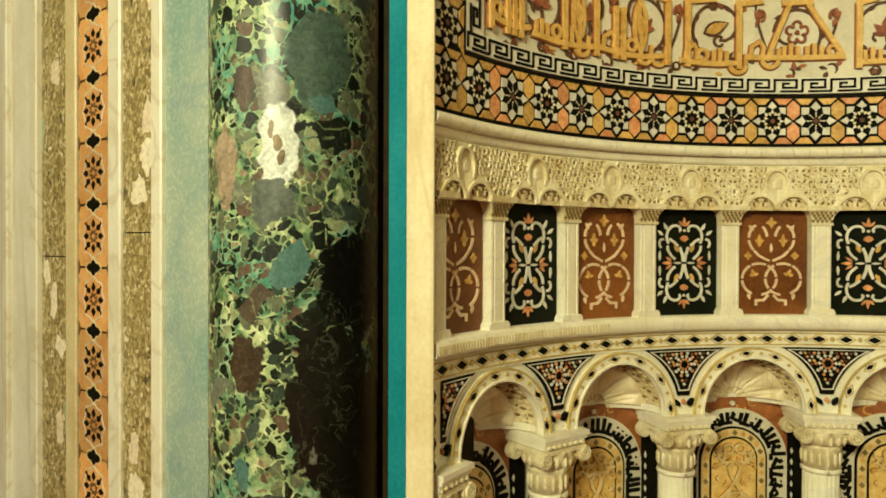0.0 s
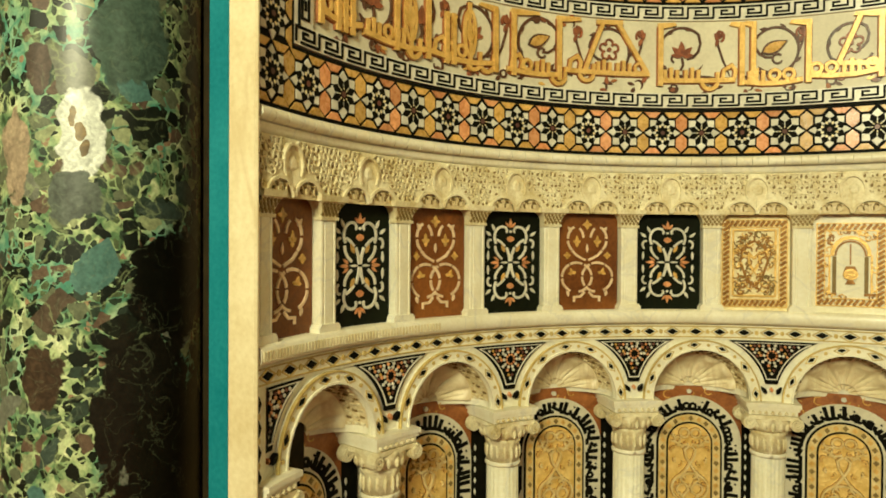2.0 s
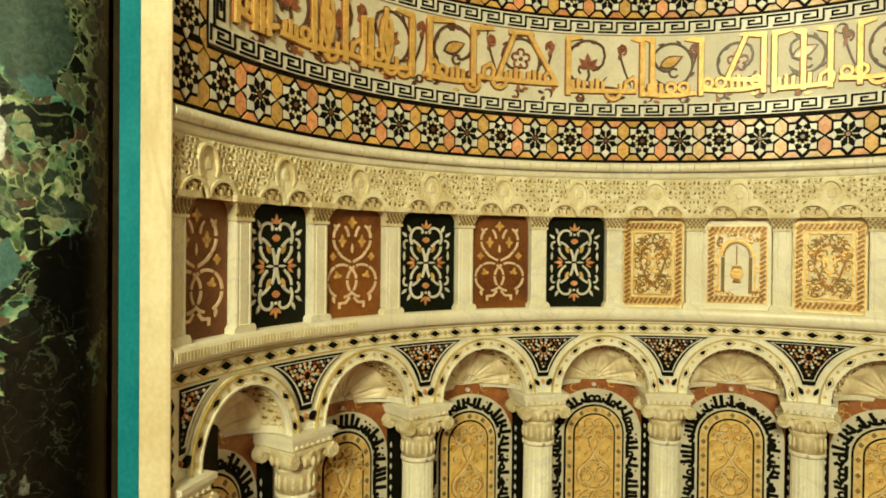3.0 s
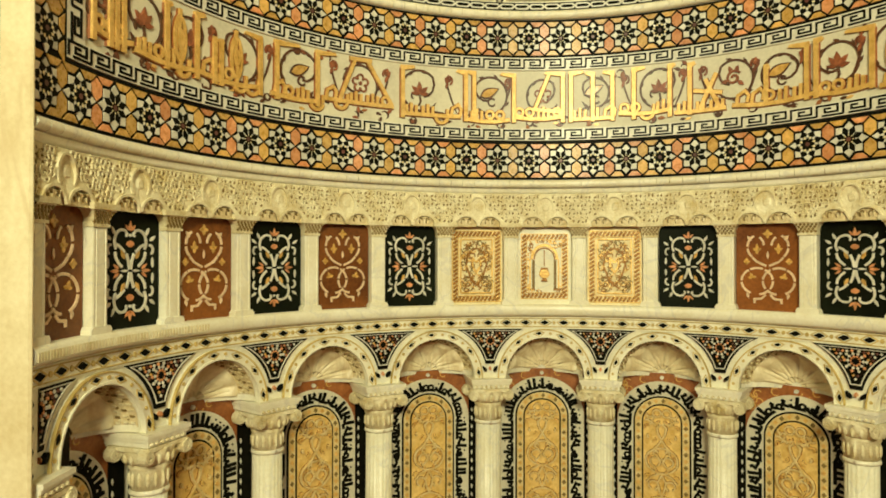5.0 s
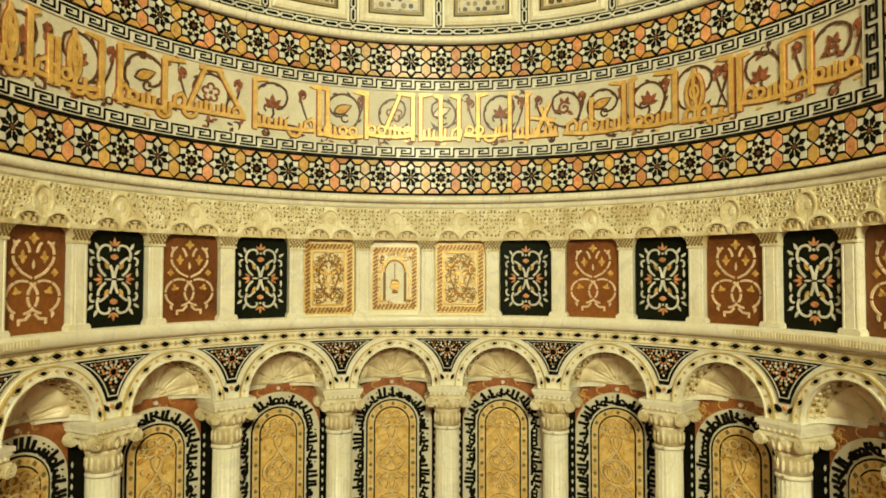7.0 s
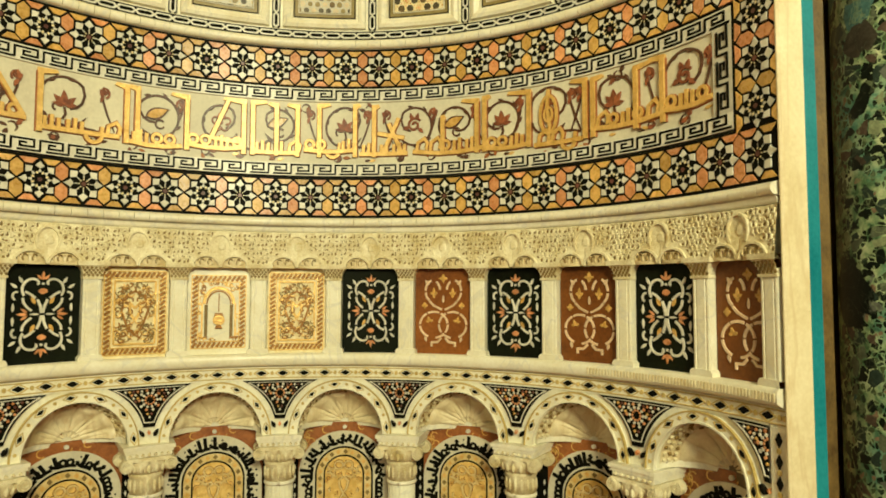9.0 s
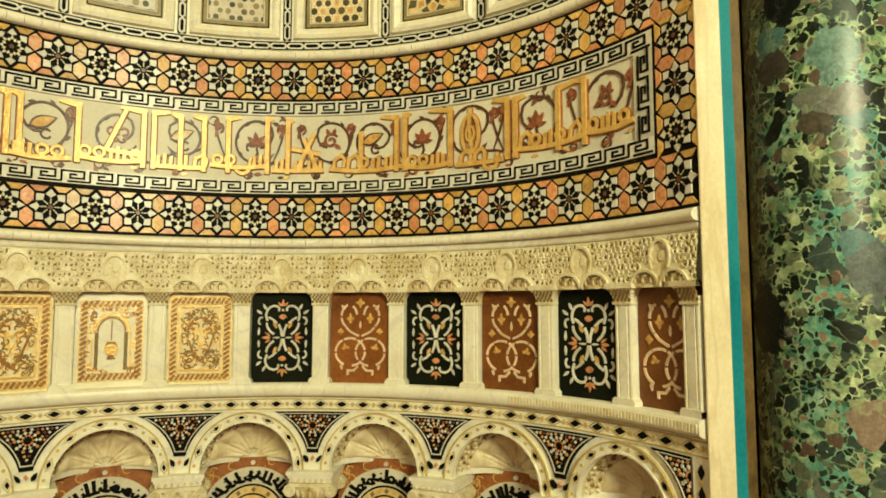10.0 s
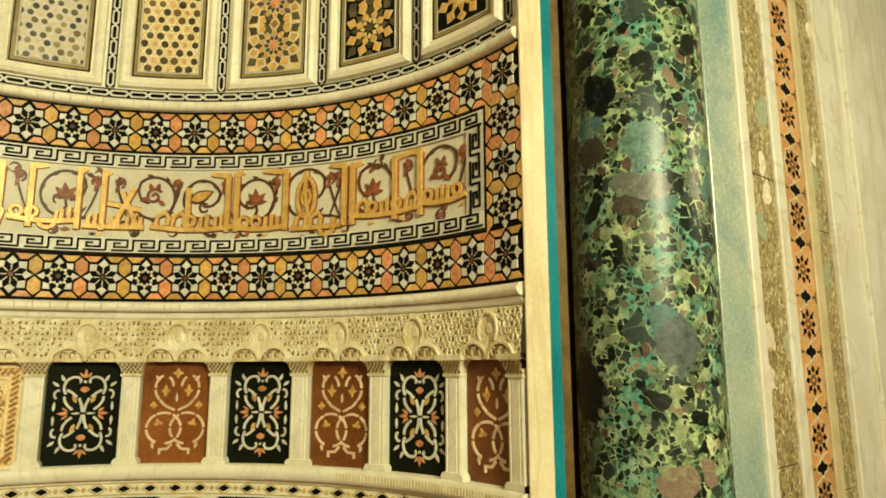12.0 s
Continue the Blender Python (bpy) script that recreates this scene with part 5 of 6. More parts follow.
def vine_ring(q, r, sense, start):
    """A stem that swings in from below, runs round a ring and curls to its middle."""
    foot = [(-sense * (r + 0.034), -0.070), (-sense * (r + 0.012), -0.064), (-sense * r * 0.55, -r * 0.98)]
    round_ = [(sense * r * math.cos(g), r * 1.04 * math.sin(g)) for g in [start + 4.9 * k / 22 for k in range(23)]]
    inner = [(sense * r * f * math.cos(start + 4.9 + g), r * f * math.sin(start + 4.9 + g)) for f, g in ((0.86, 0.35), (0.68, 0.75), (0.50, 1.2), (0.34, 1.7))]
    q.strip(foot + round_ + inner, 0.0066, 0.0, 0.004, "vine")
    for g in (0.3, 0.9, 1.7, 2.6, 3.4, 4.2):
        x, y = sense * r * math.cos(start + g), r * 1.04 * math.sin(start + g)
        q.prism(leaf(x, y, 0.020, 0.0085, math.degrees(start + g) * sense + 70), 0.0, 0.0045, "vine")


def bud(q, lean):
    """A curled bud on a bent stalk, in the gap beside a ring."""
    q.strip([(lean * 0.030, -0.078), (lean * 0.012, -0.036), (0, 0.0), (-lean * 0.003, 0.022)], 0.0060, 0.0, 0.0036, "vine", taper=True)
    q.strip(arc(lean * 0.004, 0.024, 0.0105, -80, 220, 9, 0.013), 0.0060, 0.0, 0.0044, "flower")
    for ang, l in ((90, 0.024), (55, 0.018), (125, 0.018), (250, 0.022)):
        q.prism(leaf(0, 0.018, l, 0.0095, ang), 0.0, 0.0050, "flower")


def bloom(q, sort, rnd):
    """What sits inside a ring: a rose in outline, a dark palmette, a broad leaf or a curled bud."""
    if sort == 0:
        for k in range(5):
            t = math.radians(72 * k + 18)
            q.strip(arc(0.017 * math.cos(t), 0.017 * math.sin(t), 0.0098, 72 * k - 110, 72 * k + 150, 8), 0.0052, 0.0, 0.0055, "flower")
        q.prism(arc(0, 0, 0.0056, 0, 320, 7), 0.0, 0.0062, "flower")
    elif sort == 1:
        for ang, l, wd in ((90, 0.040, 0.017), (48, 0.036, 0.015), (132, 0.036, 0.015), (8, 0.030, 0.013), (172, 0.030, 0.013)):
            q.prism(leaf(0, -0.014, l, wd, ang + rnd.uniform(-6, 6)), 0.0, 0.0050 + 0.0001 * l, "flower")
        q.strip([(0, -0.018), (0.003, -0.036), (-0.004, -0.050)], 0.0062, 0.0, 0.0045, "vine")
        q.strip(arc(-0.018, -0.020, 0.010, 20, 250, 7), 0.0052, 0.0, 0.0044, "vine")
    elif sort == 2:
        q.prism(leaf(-0.034, -0.010, 0.070, 0.034, 24), 0.0, 0.0050, "vine")
        q.prism(leaf(-0.029, -0.008, 0.060, 0.024, 24), 0.0, 0.0058, "ochre")
        q.strip(arc(0.006, -0.026, 0.012, 40, 330, 9), 0.0052, 0.0, 0.0048, "vine")
    else:
        q.strip(spiral(0, 0, 0.022, 0.6, 1.4, 1, 18), 0.0074, 0.0, 0.0052, "flower")
        for ang in (70, 110, 200, 320):
            q.prism(leaf(0.016 * math.cos(math.radians(ang)), 0.016 * math.sin(math.radians(ang)), 0.022, 0.012, ang), 0.0, 0.0048, "flower")


# where each ring stands, what it holds and its radius
VINES = [(-82.5, 3, 0.050), (-75.2, 1, 0.054), (-67.0, 1, 0.054), (-58.1, 1, 0.060), (-46.8, 2, 0.062), (-35.3, 0, 0.056), (-23.8, 1, 0.062), (-10.3, 2, 0.056),
         (-0.3, 0, 0.052), (9.2, 2, 0.046), (20.8, 1, 0.058), (33.2, 3, 0.054), (40.5, 2, 0.050), (49.1, 1, 0.052), (57.5, 0, 0.062), (68.9, 1, 0.060), (80.8, 3, 0.062)]
for i, (d, sort, r) in enumerate(VINES):
    a, v = math.radians(d), 0.546 + rng.uniform(-0.004, 0.006)
    vq, fq = Sheet(), Sheet()
    vine_ring(vq, r, 1 if i % 2 else -1, rng.uniform(3.6, 4.4))
    part("vine", vq.mesh("vine"), frieze, local(a, v, 0.004))
    bloom(fq, sort, rng)
    part("flower", fq.mesh("flower"), frieze, local(a, v + 0.004, 0.004))
for i, d in enumerate((-71.0, -63.2, -52.4, -40.6, -30.1, -18.4, -6.6, 14.6, 25.0, 28.0, 36.8, 44.0, 52.4, 61.4, 63.0, 74.8, 85.0)):
    bq = Sheet()
    bud(bq, 1 if i % 2 else -1)
    part("bud", bq.mesh("bud"), frieze, local(math.radians(d), 0.562, 0.004))

for i in range(30):
    a = math.radians(-83.5 + 167 * (i + 0.5) / 30)
    vq = Sheet()
    vq.strip(arc(0, 0, rng.uniform(0.009, 0.014), rng.uniform(0, 360), rng.uniform(400, 560), 9), 0.0058, 0.0, 0.0036, "vine", taper=True)
    here = local(a, rng.choice((0.456, 0.452, 0.460, 0.606)), 0.004)
    part("tendril", vq.mesh("tendril"), frieze, here)
    for dx, dy in ((-0.010, -0.006), (0.010, 0.006)):
        part("vine_leaf", one("vine_leaf", leaf(dx, dy, 0.022, 0.011, rng.uniform(0, 360)), rng.choice(("flower", "vine", "flower", "rust")), 0.0044), frieze, here)

class Gilt(list):
    """Gilded strokes, each a mesh of its own with a rust-coloured edge below it."""

    def strip(self, pts, width, w0, w1, key, closed=False):
        q = Sheet()
        q.strip(pts, width + 0.0042, w0, w1 * 0.5, "rust", closed)
        self.append(q.strip(pts, width, w0, w1, key, closed))

    def prism(self, poly, w0, w1, key):
        self.append(Sheet().prism(poly, w0, w1, key))

    def lay(self, at):
        for q in self:
            part("gilded_stroke", q.mesh("gilded_stroke"), frieze, at)


FOOT_V, HEAD_V = 0.470, 0.612
T = 0.0145                          # breadth of a stroke


def stroke(lay, d0, v0, d1, v1, width=T, rise=0.0100):
    """A straight gilded stroke from one place on the frieze to another (degrees, height)."""
    a0 = math.radians((d0 + d1) / 2)
    half = math.radians(d1 - d0) / 2
    lay.strip([(-half, v0 - FOOT_V), (0, (v0 + v1) / 2 - FOOT_V), (half, v1 - FOOT_V)], width, 0.0, rise, "gold")
    lay.lay(local(a0, FOOT_V, 0.004))


# tall letters: place, and how far the flag at the head reaches to one side (degrees)
STEMS = [(-84.2, 0), (-81.3, 0.8), (-80.2, 0), (-79.0, 0), (-71.4, 0.9), (-66.0, 1.4), (-62.8, 0), (-61.6, 0), (-54.4, -2.6), (-51.3, 4.2), (-43.6, 3.4), (-27.2, 2.2), (-15.0, -1.6),
         (-13.4, -1.2), (-5.8, -2.4), (3.4, -3.2), (4.9, 2.2), (8.9, -1.2), (12.5, -1.6), (16.3, 1.8), (22.6, 0.8), (26.0, 0.8), (38.4, 0), (44.6, -2.6), (46.0, 0.9), (54.0, -3.6),
         (64.0, -2.4), (65.4, 1.6), (72.8, 2.6), (77.3, -2.2)]
for i, (d, flag) in enumerate(STEMS):
    short = 0.045 if d in (-62.8, -61.6, 38.4) else rng.choice((0, 0, 0.004))
    stroke(Gilt(), d, FOOT_V - 0.012, d, HEAD_V - short, T, 0.0110)
    head = Gilt()
    g = math.radians(flag) if flag else 0.006
    head.prism([(-T * 0.5, -0.006), (T * 0.5, -0.006), (g + T * 0.3, 0.002), (g, 0.010), (-T * 0.5, 0.008)] if g > 0 else [(T * 0.5, -0.006), (T * 0.5, 0.008), (g, 0.010), (g - T * 0.3, 0.002), (-T * 0.5, -0.006)], 0.0, 0.0086, "gold")
    head.lay(local(math.radians(d), HEAD_V - short, 0.004))
# the crossing letters and the slanting one
for d0, v0, d1, v1 in ((-39.6, 0.479, -36.4, 0.614), (-33.9, 0.614, -29.3, 0.492), (-37.4, 0.615, -33.2, 0.617), (-1.9, 0.500, 0.8, 0.612), (-1.9, 0.500, 3.2, 0.492),
                       (31.0, 0.470, 28.6, 0.560), (27.6, 0.470, 30.4, 0.575), (26.6, 0.530, 31.4, 0.515)):
    stroke(Gilt(), d0, v0, d1, v1, T * 0.9, 0.0094)

# words along the foot: from, to, height; teeth, rings and bowls stand on them
WORDS = [(-84.2, -77.4, 0.482), (-77.0, -66.0, 0.474), (-65.6, -54.6, 0.476), (-52.4, -43.4, 0.470), (-42.6, -29.0, 0.484), (-27.2, -16.0, 0.470), (-14.6, -6.6, 0.464), (-5.8, 3.4, 0.474),
         (4.9, 12.4, 0.466), (13.6, 22.6, 0.478), (23.4, 32.0, 0.466), (33.0, 45.8, 0.470), (46.2, 54.0, 0.466), (55.0, 63.4, 0.458), (65.4, 77.2, 0.478), (77.6, 85.4, 0.484)]
for k, (d0, d1, v) in enumerate(WORDS):
    lq = Gilt()
    gap = math.radians(d1 - d0)
    dip = rng.uniform(-0.006, 0.003)
    lq.strip([(0, 0.002), (gap * 0.33, dip), (gap * 0.66, dip), (gap, 0.003)], T * 0.92, 0.0, 0.0100, "gold")
    x = 0.012
    while x < gap - 0.012:
        c = rng.random()
        if c < 0.40:
            for j in range(rng.choice((2, 3, 3))):
                lq.strip([(x, 0.0), (x + 0.001, 0.030 + 0.006 * (j % 2))], T * 0.72, 0.0, 0.0094, "gold")
                x += 0.0165
            x += 0.006
        elif c < 0.66:
            lq.strip(arc(x + 0.006, 0.018, 0.0125, 0, 330, 11), T * 0.62, 0.0, 0.0088, "gold", closed=True)
            x += 0.034
        elif c < 0.82:
            lq.strip(arc(x + 0.008, 0.000, 0.020, 185, 355, 9), T * 0.75, 0.0, 0.0086, "gold")
            lq.strip([(x + 0.027, 0.000), (x + 0.029, 0.024)], T * 0.7, 0.0, 0.0084, "gold")
            x += 0.040
        else:
            lq.strip([(x, 0.0), (x + 0.004, 0.028), (x + 0.024, 0.040), (x + 0.034, 0.026), (x + 0.030, 0.006)], T * 0.68, 0.0, 0.0090, "gold")
            x += 0.042
    for j in range(max(1, int(gap / 0.06))):
        lq.prism(leaf(rng.uniform(0.0, gap), rng.uniform(-0.022, -0.016), 0.020, 0.008, rng.uniform(-25, 25)), 0.0, 0.004, rng.choice(("gold", "rust", "vine")))
    lq.lay(local(math.radians(d0), v, 0.004))
# the tall oval letter and the knotted one
for d, rx in ((57.5, 0.025), (-58.8, 0.016), (-69.0, 0.016)):
    gq = Gilt()
    gq.strip(arc(0, 0.070, rx, 0, 345, 20, 0.052), 0.0095, 0.0, 0.009, "gold", closed=True)
    gq.strip([(0, -0.012), (0.004, 0.04), (-0.004, 0.09), (0, 0.14)], 0.011, 0.0, 0.0094, "gold")
    gq.strip(arc(0, 0.070, rx * 0.5, 0, 340, 12, 0.020), 0.007, 0.0, 0.0098, "gold", closed=True)
    gq.lay(local(math.radians(d), FOOT_V, 0.004))

# ---- chain band under the ledge ----
q = Sheet()
q.box(-END, END, -0.199, -0.161, -0.02, 0.004, "marble", 120)
chain = thing("chain_band", "cream marble band inlaid with black lozenges and old-gold dots", "border", seat(0), kind="structure", mesh=q.mesh("chain_band"))
for v in (-0.1655, -0.1925):
    q = Sheet()
    q.sweep([(v - 0.0018, 0.003), (v - 0.001, 0.0065), (v + 0.001, 0.0065), (v + 0.0018, 0.003)], -END, END, 120, "oldgold")
    part("thin_line", q.mesh("thin_line"), chain, label="thin old-gold inlaid line")
CP = math.radians(3.55)
LOZ = one("lozenge", [(-0.0150, 0), (0, -0.0080), (0.0150, 0), (0, 0.0080)], "dark", 0.003)
LOZ_EDGE = Sheet().strip([(-0.0215, 0), (0, -0.0126), (0.0215, 0), (0, 0.0126)], 0.0030, 0.0, 0.0022, "oldgold", closed=True).mesh("lozenge_rim")
DOT = one("dot", [(0.0052 * math.cos(g * math.pi / 4), 0.0062 * math.sin(g * math.pi / 4)) for g in range(8)], "oldgold", 0.003)
for k in range(53):
    a = (k - 26) * CP
    part("lozenge", LOZ, chain, local(a, -0.179, 0.004))
    part("lozenge_rim", LOZ_EDGE, chain, local(a, -0.179, 0.004))
    part("dot", DOT, chain, local(a + CP / 2, -0.179, 0.004))
for sg in (1, -1):
    part("dot", DOT, chain, local(sg * (26.5 * CP + 0.012), -0.179, 0.004))

# upright chain at both ends of the arcade
for sg in (1, -1):
    q = Sheet()
    a0, a1 = sorted((sg * math.radians(92.6), sg * END))
    q.box(a0, a1, -0.46, -0.199, -0.04, 0.005, "marble", 3)
    b = thing("chain_band", "upright cream band with black lozenges at the arcade's end", "border", seat(0), kind="structure", mesh=q.mesh("chain_band"))
    for k in range(6):
        part("lozenge", LOZ, b, local(sg * math.radians(93.9), -0.222 - 0.041 * k, 0.005) @ QUARTER)
        part("dot", DOT, b, local(sg * math.radians(93.9), -0.2425 - 0.041 * k, 0.005))
# small tooth pattern cut in the ledge near both ends
q = Sheet()
for sg in (1, -1):
    for k in range(58):
        a = sg * (END - 0.008 - k * 0.0092)
        q.box(a - 0.0024, a + 0.0024, -0.1475, -0.1315, 0.024, 0.0278, "carved")
thing("ledge_teeth", "small teeth carved along the ledge's ends", "moulding", seat(0), kind="stuff", mesh=q.mesh("ledge_teeth"))

# ---- coffers above ----
CO = math.radians(16.96)
C0, C1 = 0.817, 1.30
q = Sheet()
q.box(-END, END, C0, C1, -0.02, 0.0, "marble", 100)
cof_bed = thing("coffer_wall", "cream marble wall behind the coffers", "wall", seat(0), kind="structure", mesh=q.mesh("coffer_wall"))


def link_chain(length, n, curved=True):
    """A plaited black and white strip along x."""
    q = Sheet()
    q.prism([(-length / 2, -0.0125), (length / 2, -0.0125), (length / 2, 0.0125), (-length / 2, 0.0125)], -0.004, 0.003, "white")
    p = length / n
    for y in (-0.0108, 0.0108):
        q.strip([(-length / 2, y), (length / 2, y)], 0.0034, 0.002, 0.0048, "dark")
    for k in range(n):
        c = -length / 2 + (k + 0.5) * p
        link_ = [(-0.40, 0.0), (-0.29, 0.0042), (0.29, 0.0042), (0.40, 0.0), (0.29, -0.0042), (-0.29, -0.0042)]
        q.prism([(c + p * x, y) for x, y in link_], 0.002, 0.0050, "dark")
        for sy in (1, -1):
            q.prism([(c + p * x, sy * y) for x, y in ((0.40, 0.0088), (0.60, 0.0088), (0.5, 0.0030))], 0.002, 0.0050, "dark")
    return q.mesh("plaited_strip", curved=curved)


FLATCHAIN = link_chain(CO, 6)
UPCHAIN = link_chain(C1 - C0 - 0.0285, 10, False)


def coffer_frame():
    hx, v0, v1 = CO / 2 - 0.020, C0 + 0.034, C1 - 0.02
    f = Sheet()
    steps = ((0.0, 0.0), (0.002, 0.014), (0.012, 0.020), (0.020, 0.016), (0.026, 0.010), (0.030, 0.012), (0.032, 0.004))
    pts = lambda i: [(-hx + i, v0 + i), (hx - i, v0 + i), (hx - i, v1 - i), (-hx + i, v1 - i)]
    vs = [(x, y, w) for i, w in steps for x, y in pts(i)]
    f.add(vs, [(4 * k + j, 4 * k + (j + 1) % 4, 4 * k + 4 + (j + 1) % 4, 4 * k + 4 + j) for k in range(len(steps) - 1) for j in range(4)], "marble")
    o = Sheet()
    i = 0.032
    o.prism(pts(i), -0.004, 0.0045, "olive")
    o.strip(pts(i + 0.003), 0.003, 0.003, 0.007, "dark", closed=True)
    o.strip(pts(i + 0.016), 0.003, 0.003, 0.007, "white", closed=True)
    return f.mesh("frame"), o.mesh("olive_border"), (hx - 0.051, v0 + 0.051, v1 - 0.051)


FRAME, OLIVE, (GX, G0, G1) = coffer_frame()


def inside(poly):
    """Cut a piece off at the coffer's border; nothing where little is left."""
    cut = [(max(-GX, min(GX, x)), max(G0, min(G1, y))) for x, y in poly]
    n = len(cut)
    area = abs(sum(cut[k][0] * cut[(k + 1) % n][1] - cut[(k + 1) % n][0] * cut[k][1] for k in range(n))) / 2
    return cut if area > 4e-6 else None


def ngon(x, y, r, n, turn=0.0, r2=None):
    m = n * 2 if r2 else n
    return [(x + (r2 if r2 and k % 2 else r) * math.cos(2 * math.pi * k / m + turn), y + (r2 if r2 and k % 2 else r) * math.sin(2 * math.pi * k / m + turn)) for k in range(m)]


def hexagon_lattice(across, ground, pieces, hot, seed):
    """Pale straps left standing between dark hexagons, with a flower amid every six."""
    q = Sheet()
    rnd = random.Random(seed)
    q.prism([(-GX, G0), (GX, G0), (GX, G1), (-GX, G1)], -0.002, 0.0065, ground)
    e = 2 * GX / across
    mid = (G0 + G1) / 2 - 0.06
    lo, hi = 0.0065, 0.0082

    def lay(poly, rise, key):
        poly = inside(poly)
        if poly:
            q.prism(poly, lo, rise, key)

    for j in range(-14, 15):
        for i in range(-22, 23):
            x, y = e * (i + j * 0.5), mid + e * 0.866 * j
            if abs(x) > GX + e * 0.3 or not G0 - e * 0.3 < y < G1 + e * 0.3:
                continue
            if (i - j) % 3 == 0:
                for k in range(6):
                    t = math.pi / 3 * k
                    lay(ngon(x + 0.27 * e * math.cos(t), y + 0.27 * e * math.sin(t), 0.105 * e, 4, t), hi, hot[1])
                lay(ngon(x, y, 0.15 * e, 6, 0.5, 0.09 * e), hi + 0.0004, hot[0])
            else:
                lay(ngon(x, y, 0.385 * e * rnd.uniform(0.86, 1.08), 7, rnd.uniform(0, 1)), hi, rnd.choice(pieces))
            for sy in (1, -1):
                cx, cy = x + 0.5 * e, y + sy * 0.289 * e
                lay(ngon(cx, cy, 0.10 * e, 3, sy * math.pi / 2), hi - 0.0004, rnd.choice(hot))
    return q.mesh("star_lattice")


def rosette_lattice(n, ground, core, inner, kite_, strap, outer):
    """Great many-pointed rosettes one above another, ringed with kites."""
    q = Sheet()
    q.prism([(-GX, G0), (GX, G0), (GX, G1), (-GX, G1)], -0.002, 0.0065, ground)
    lo = 0.0065
    R = GX

    def lay(poly, rise, key):
        poly = inside(poly)
        if poly:
            q.prism(poly, lo, rise, key)

    for row in range(3):
        y = G0 + R * (0.95 + 1.62 * row)
        for k in range(n):
            t = 360 * k / n
            put = lambda r0, r1, r2, half, turn: [(a_, y + b_) for a_, b_ in kite(r0 * R, r1 * R, r2 * R, half * R, turn)]
            lay(put(0.17, 0.28, 0.40, 0.085, t), 0.0084, inner)
            lay(put(0.28, 0.46, 0.65, 0.150, t + 180 / n), 0.0078, strap)
            lay(put(0.33, 0.46, 0.60, 0.115, t + 180 / n), 0.0090, kite_)
            lay(put(0.42, 0.58, 0.76, 0.115, t), 0.0086, outer)
            lay(put(0.58, 0.78, 1.04, 0.200, t + 180 / n), 0.0076, strap)
            lay(put(0.63, 0.78, 0.98, 0.160, t + 180 / n), 0.0088, kite_)
            lay(put(0.80, 0.98, 1.25, 0.180, t), 0.0082, outer)
        lay(ngon(0, y, 0.19 * R, n, 0.0, 0.12 * R), 0.0092, core)
    return q.mesh("star_lattice")


LATTICE = [
    hexagon_lattice(6.8, "white", ("slate", "umber", "olive", "slate"), ("peach", "palegold"), 3),
    hexagon_lattice(5.6, "cream", ("slate", "slate", "umber"), ("orange", "ochre"), 5),
    rosette_lattice(10, "palegold", "orange", "slate", "ochre", "white", "slate"),
    rosette_lattice(8, "dark", "slate", "palegold", "gold", "palegold", "slate"),
    rosette_lattice(10, "dark", "orange", "palegold", "ochre", "palegold", "dark"),
    hexagon_lattice(6.0, "white", ("olive", "slate", "palegold"), ("palegold", "white"), 8),
]
ORDER = [4, 3, 2, 1, 0, 5, 0, 1, 2, 3, 4]
for i in range(11):
    a = (i - 5) * CO
    p = thing("coffer", "framed marble coffer filled with star lattice mosaic", "coffer", seat(a), "coffers above the inscription")
    part("frame", FRAME, p)
    part("olive_border", OLIVE, p, label="olive stone border inside the frame")
    part("star_lattice", LATTICE[ORDER[i]], p, label="inlaid star lattice")
    part("plaited_strip", FLATCHAIN, cof_bed, local(a, C0 + 0.016, 0.001))
for i in range(12):
    a = max(-END + 0.014, min(END - 0.014, (i - 5.5) * CO))
    part("plaited_strip", UPCHAIN, cof_bed, local(a, (C0 + C1) / 2 + 0.01425, 0.0015) @ Matrix.Rotation(math.pi / 2, 4, "Y"))
band("top_cornice", torus_profile(1.285, 1.315, 0.03), "marble", "rounded cream marble moulding under the half dome")

# ---- the wall in front: jambs, big breccia columns, marble and tile strips ----
LOW, HIGH = 0.0, ZP + 2.35 * U


def upright(name, x0, x1, out, key, label, depth=0.3, category="trim"):
    """One upright strip of the front wall between x0 and x1 (radii), standing out by out (radii)."""
    x0, x1 = sorted((x0, x1))
    e = 0.004
    q = Sheet()
    front, back = -(FACE - out), -(FACE + depth)
    pts = [(x0, back), (x0, front - e), (x0 + e, front), (x1 - e, front), (x1, front - e), (x1, back)]
    lo, hi = LOW / U, HIGH / U
    vs = [(x, z, w) for z in (lo, hi) for x, w in pts]
    n = len(pts)
    q.add(vs, [(i, i + 1, n + i + 1, n + i) for i in range(n - 1)] + [tuple(range(n)), tuple(range(n, 2 * n))], key)
    return thing(name, label, category, Matrix(), kind="structure", mesh=q.mesh(name, curved=False))


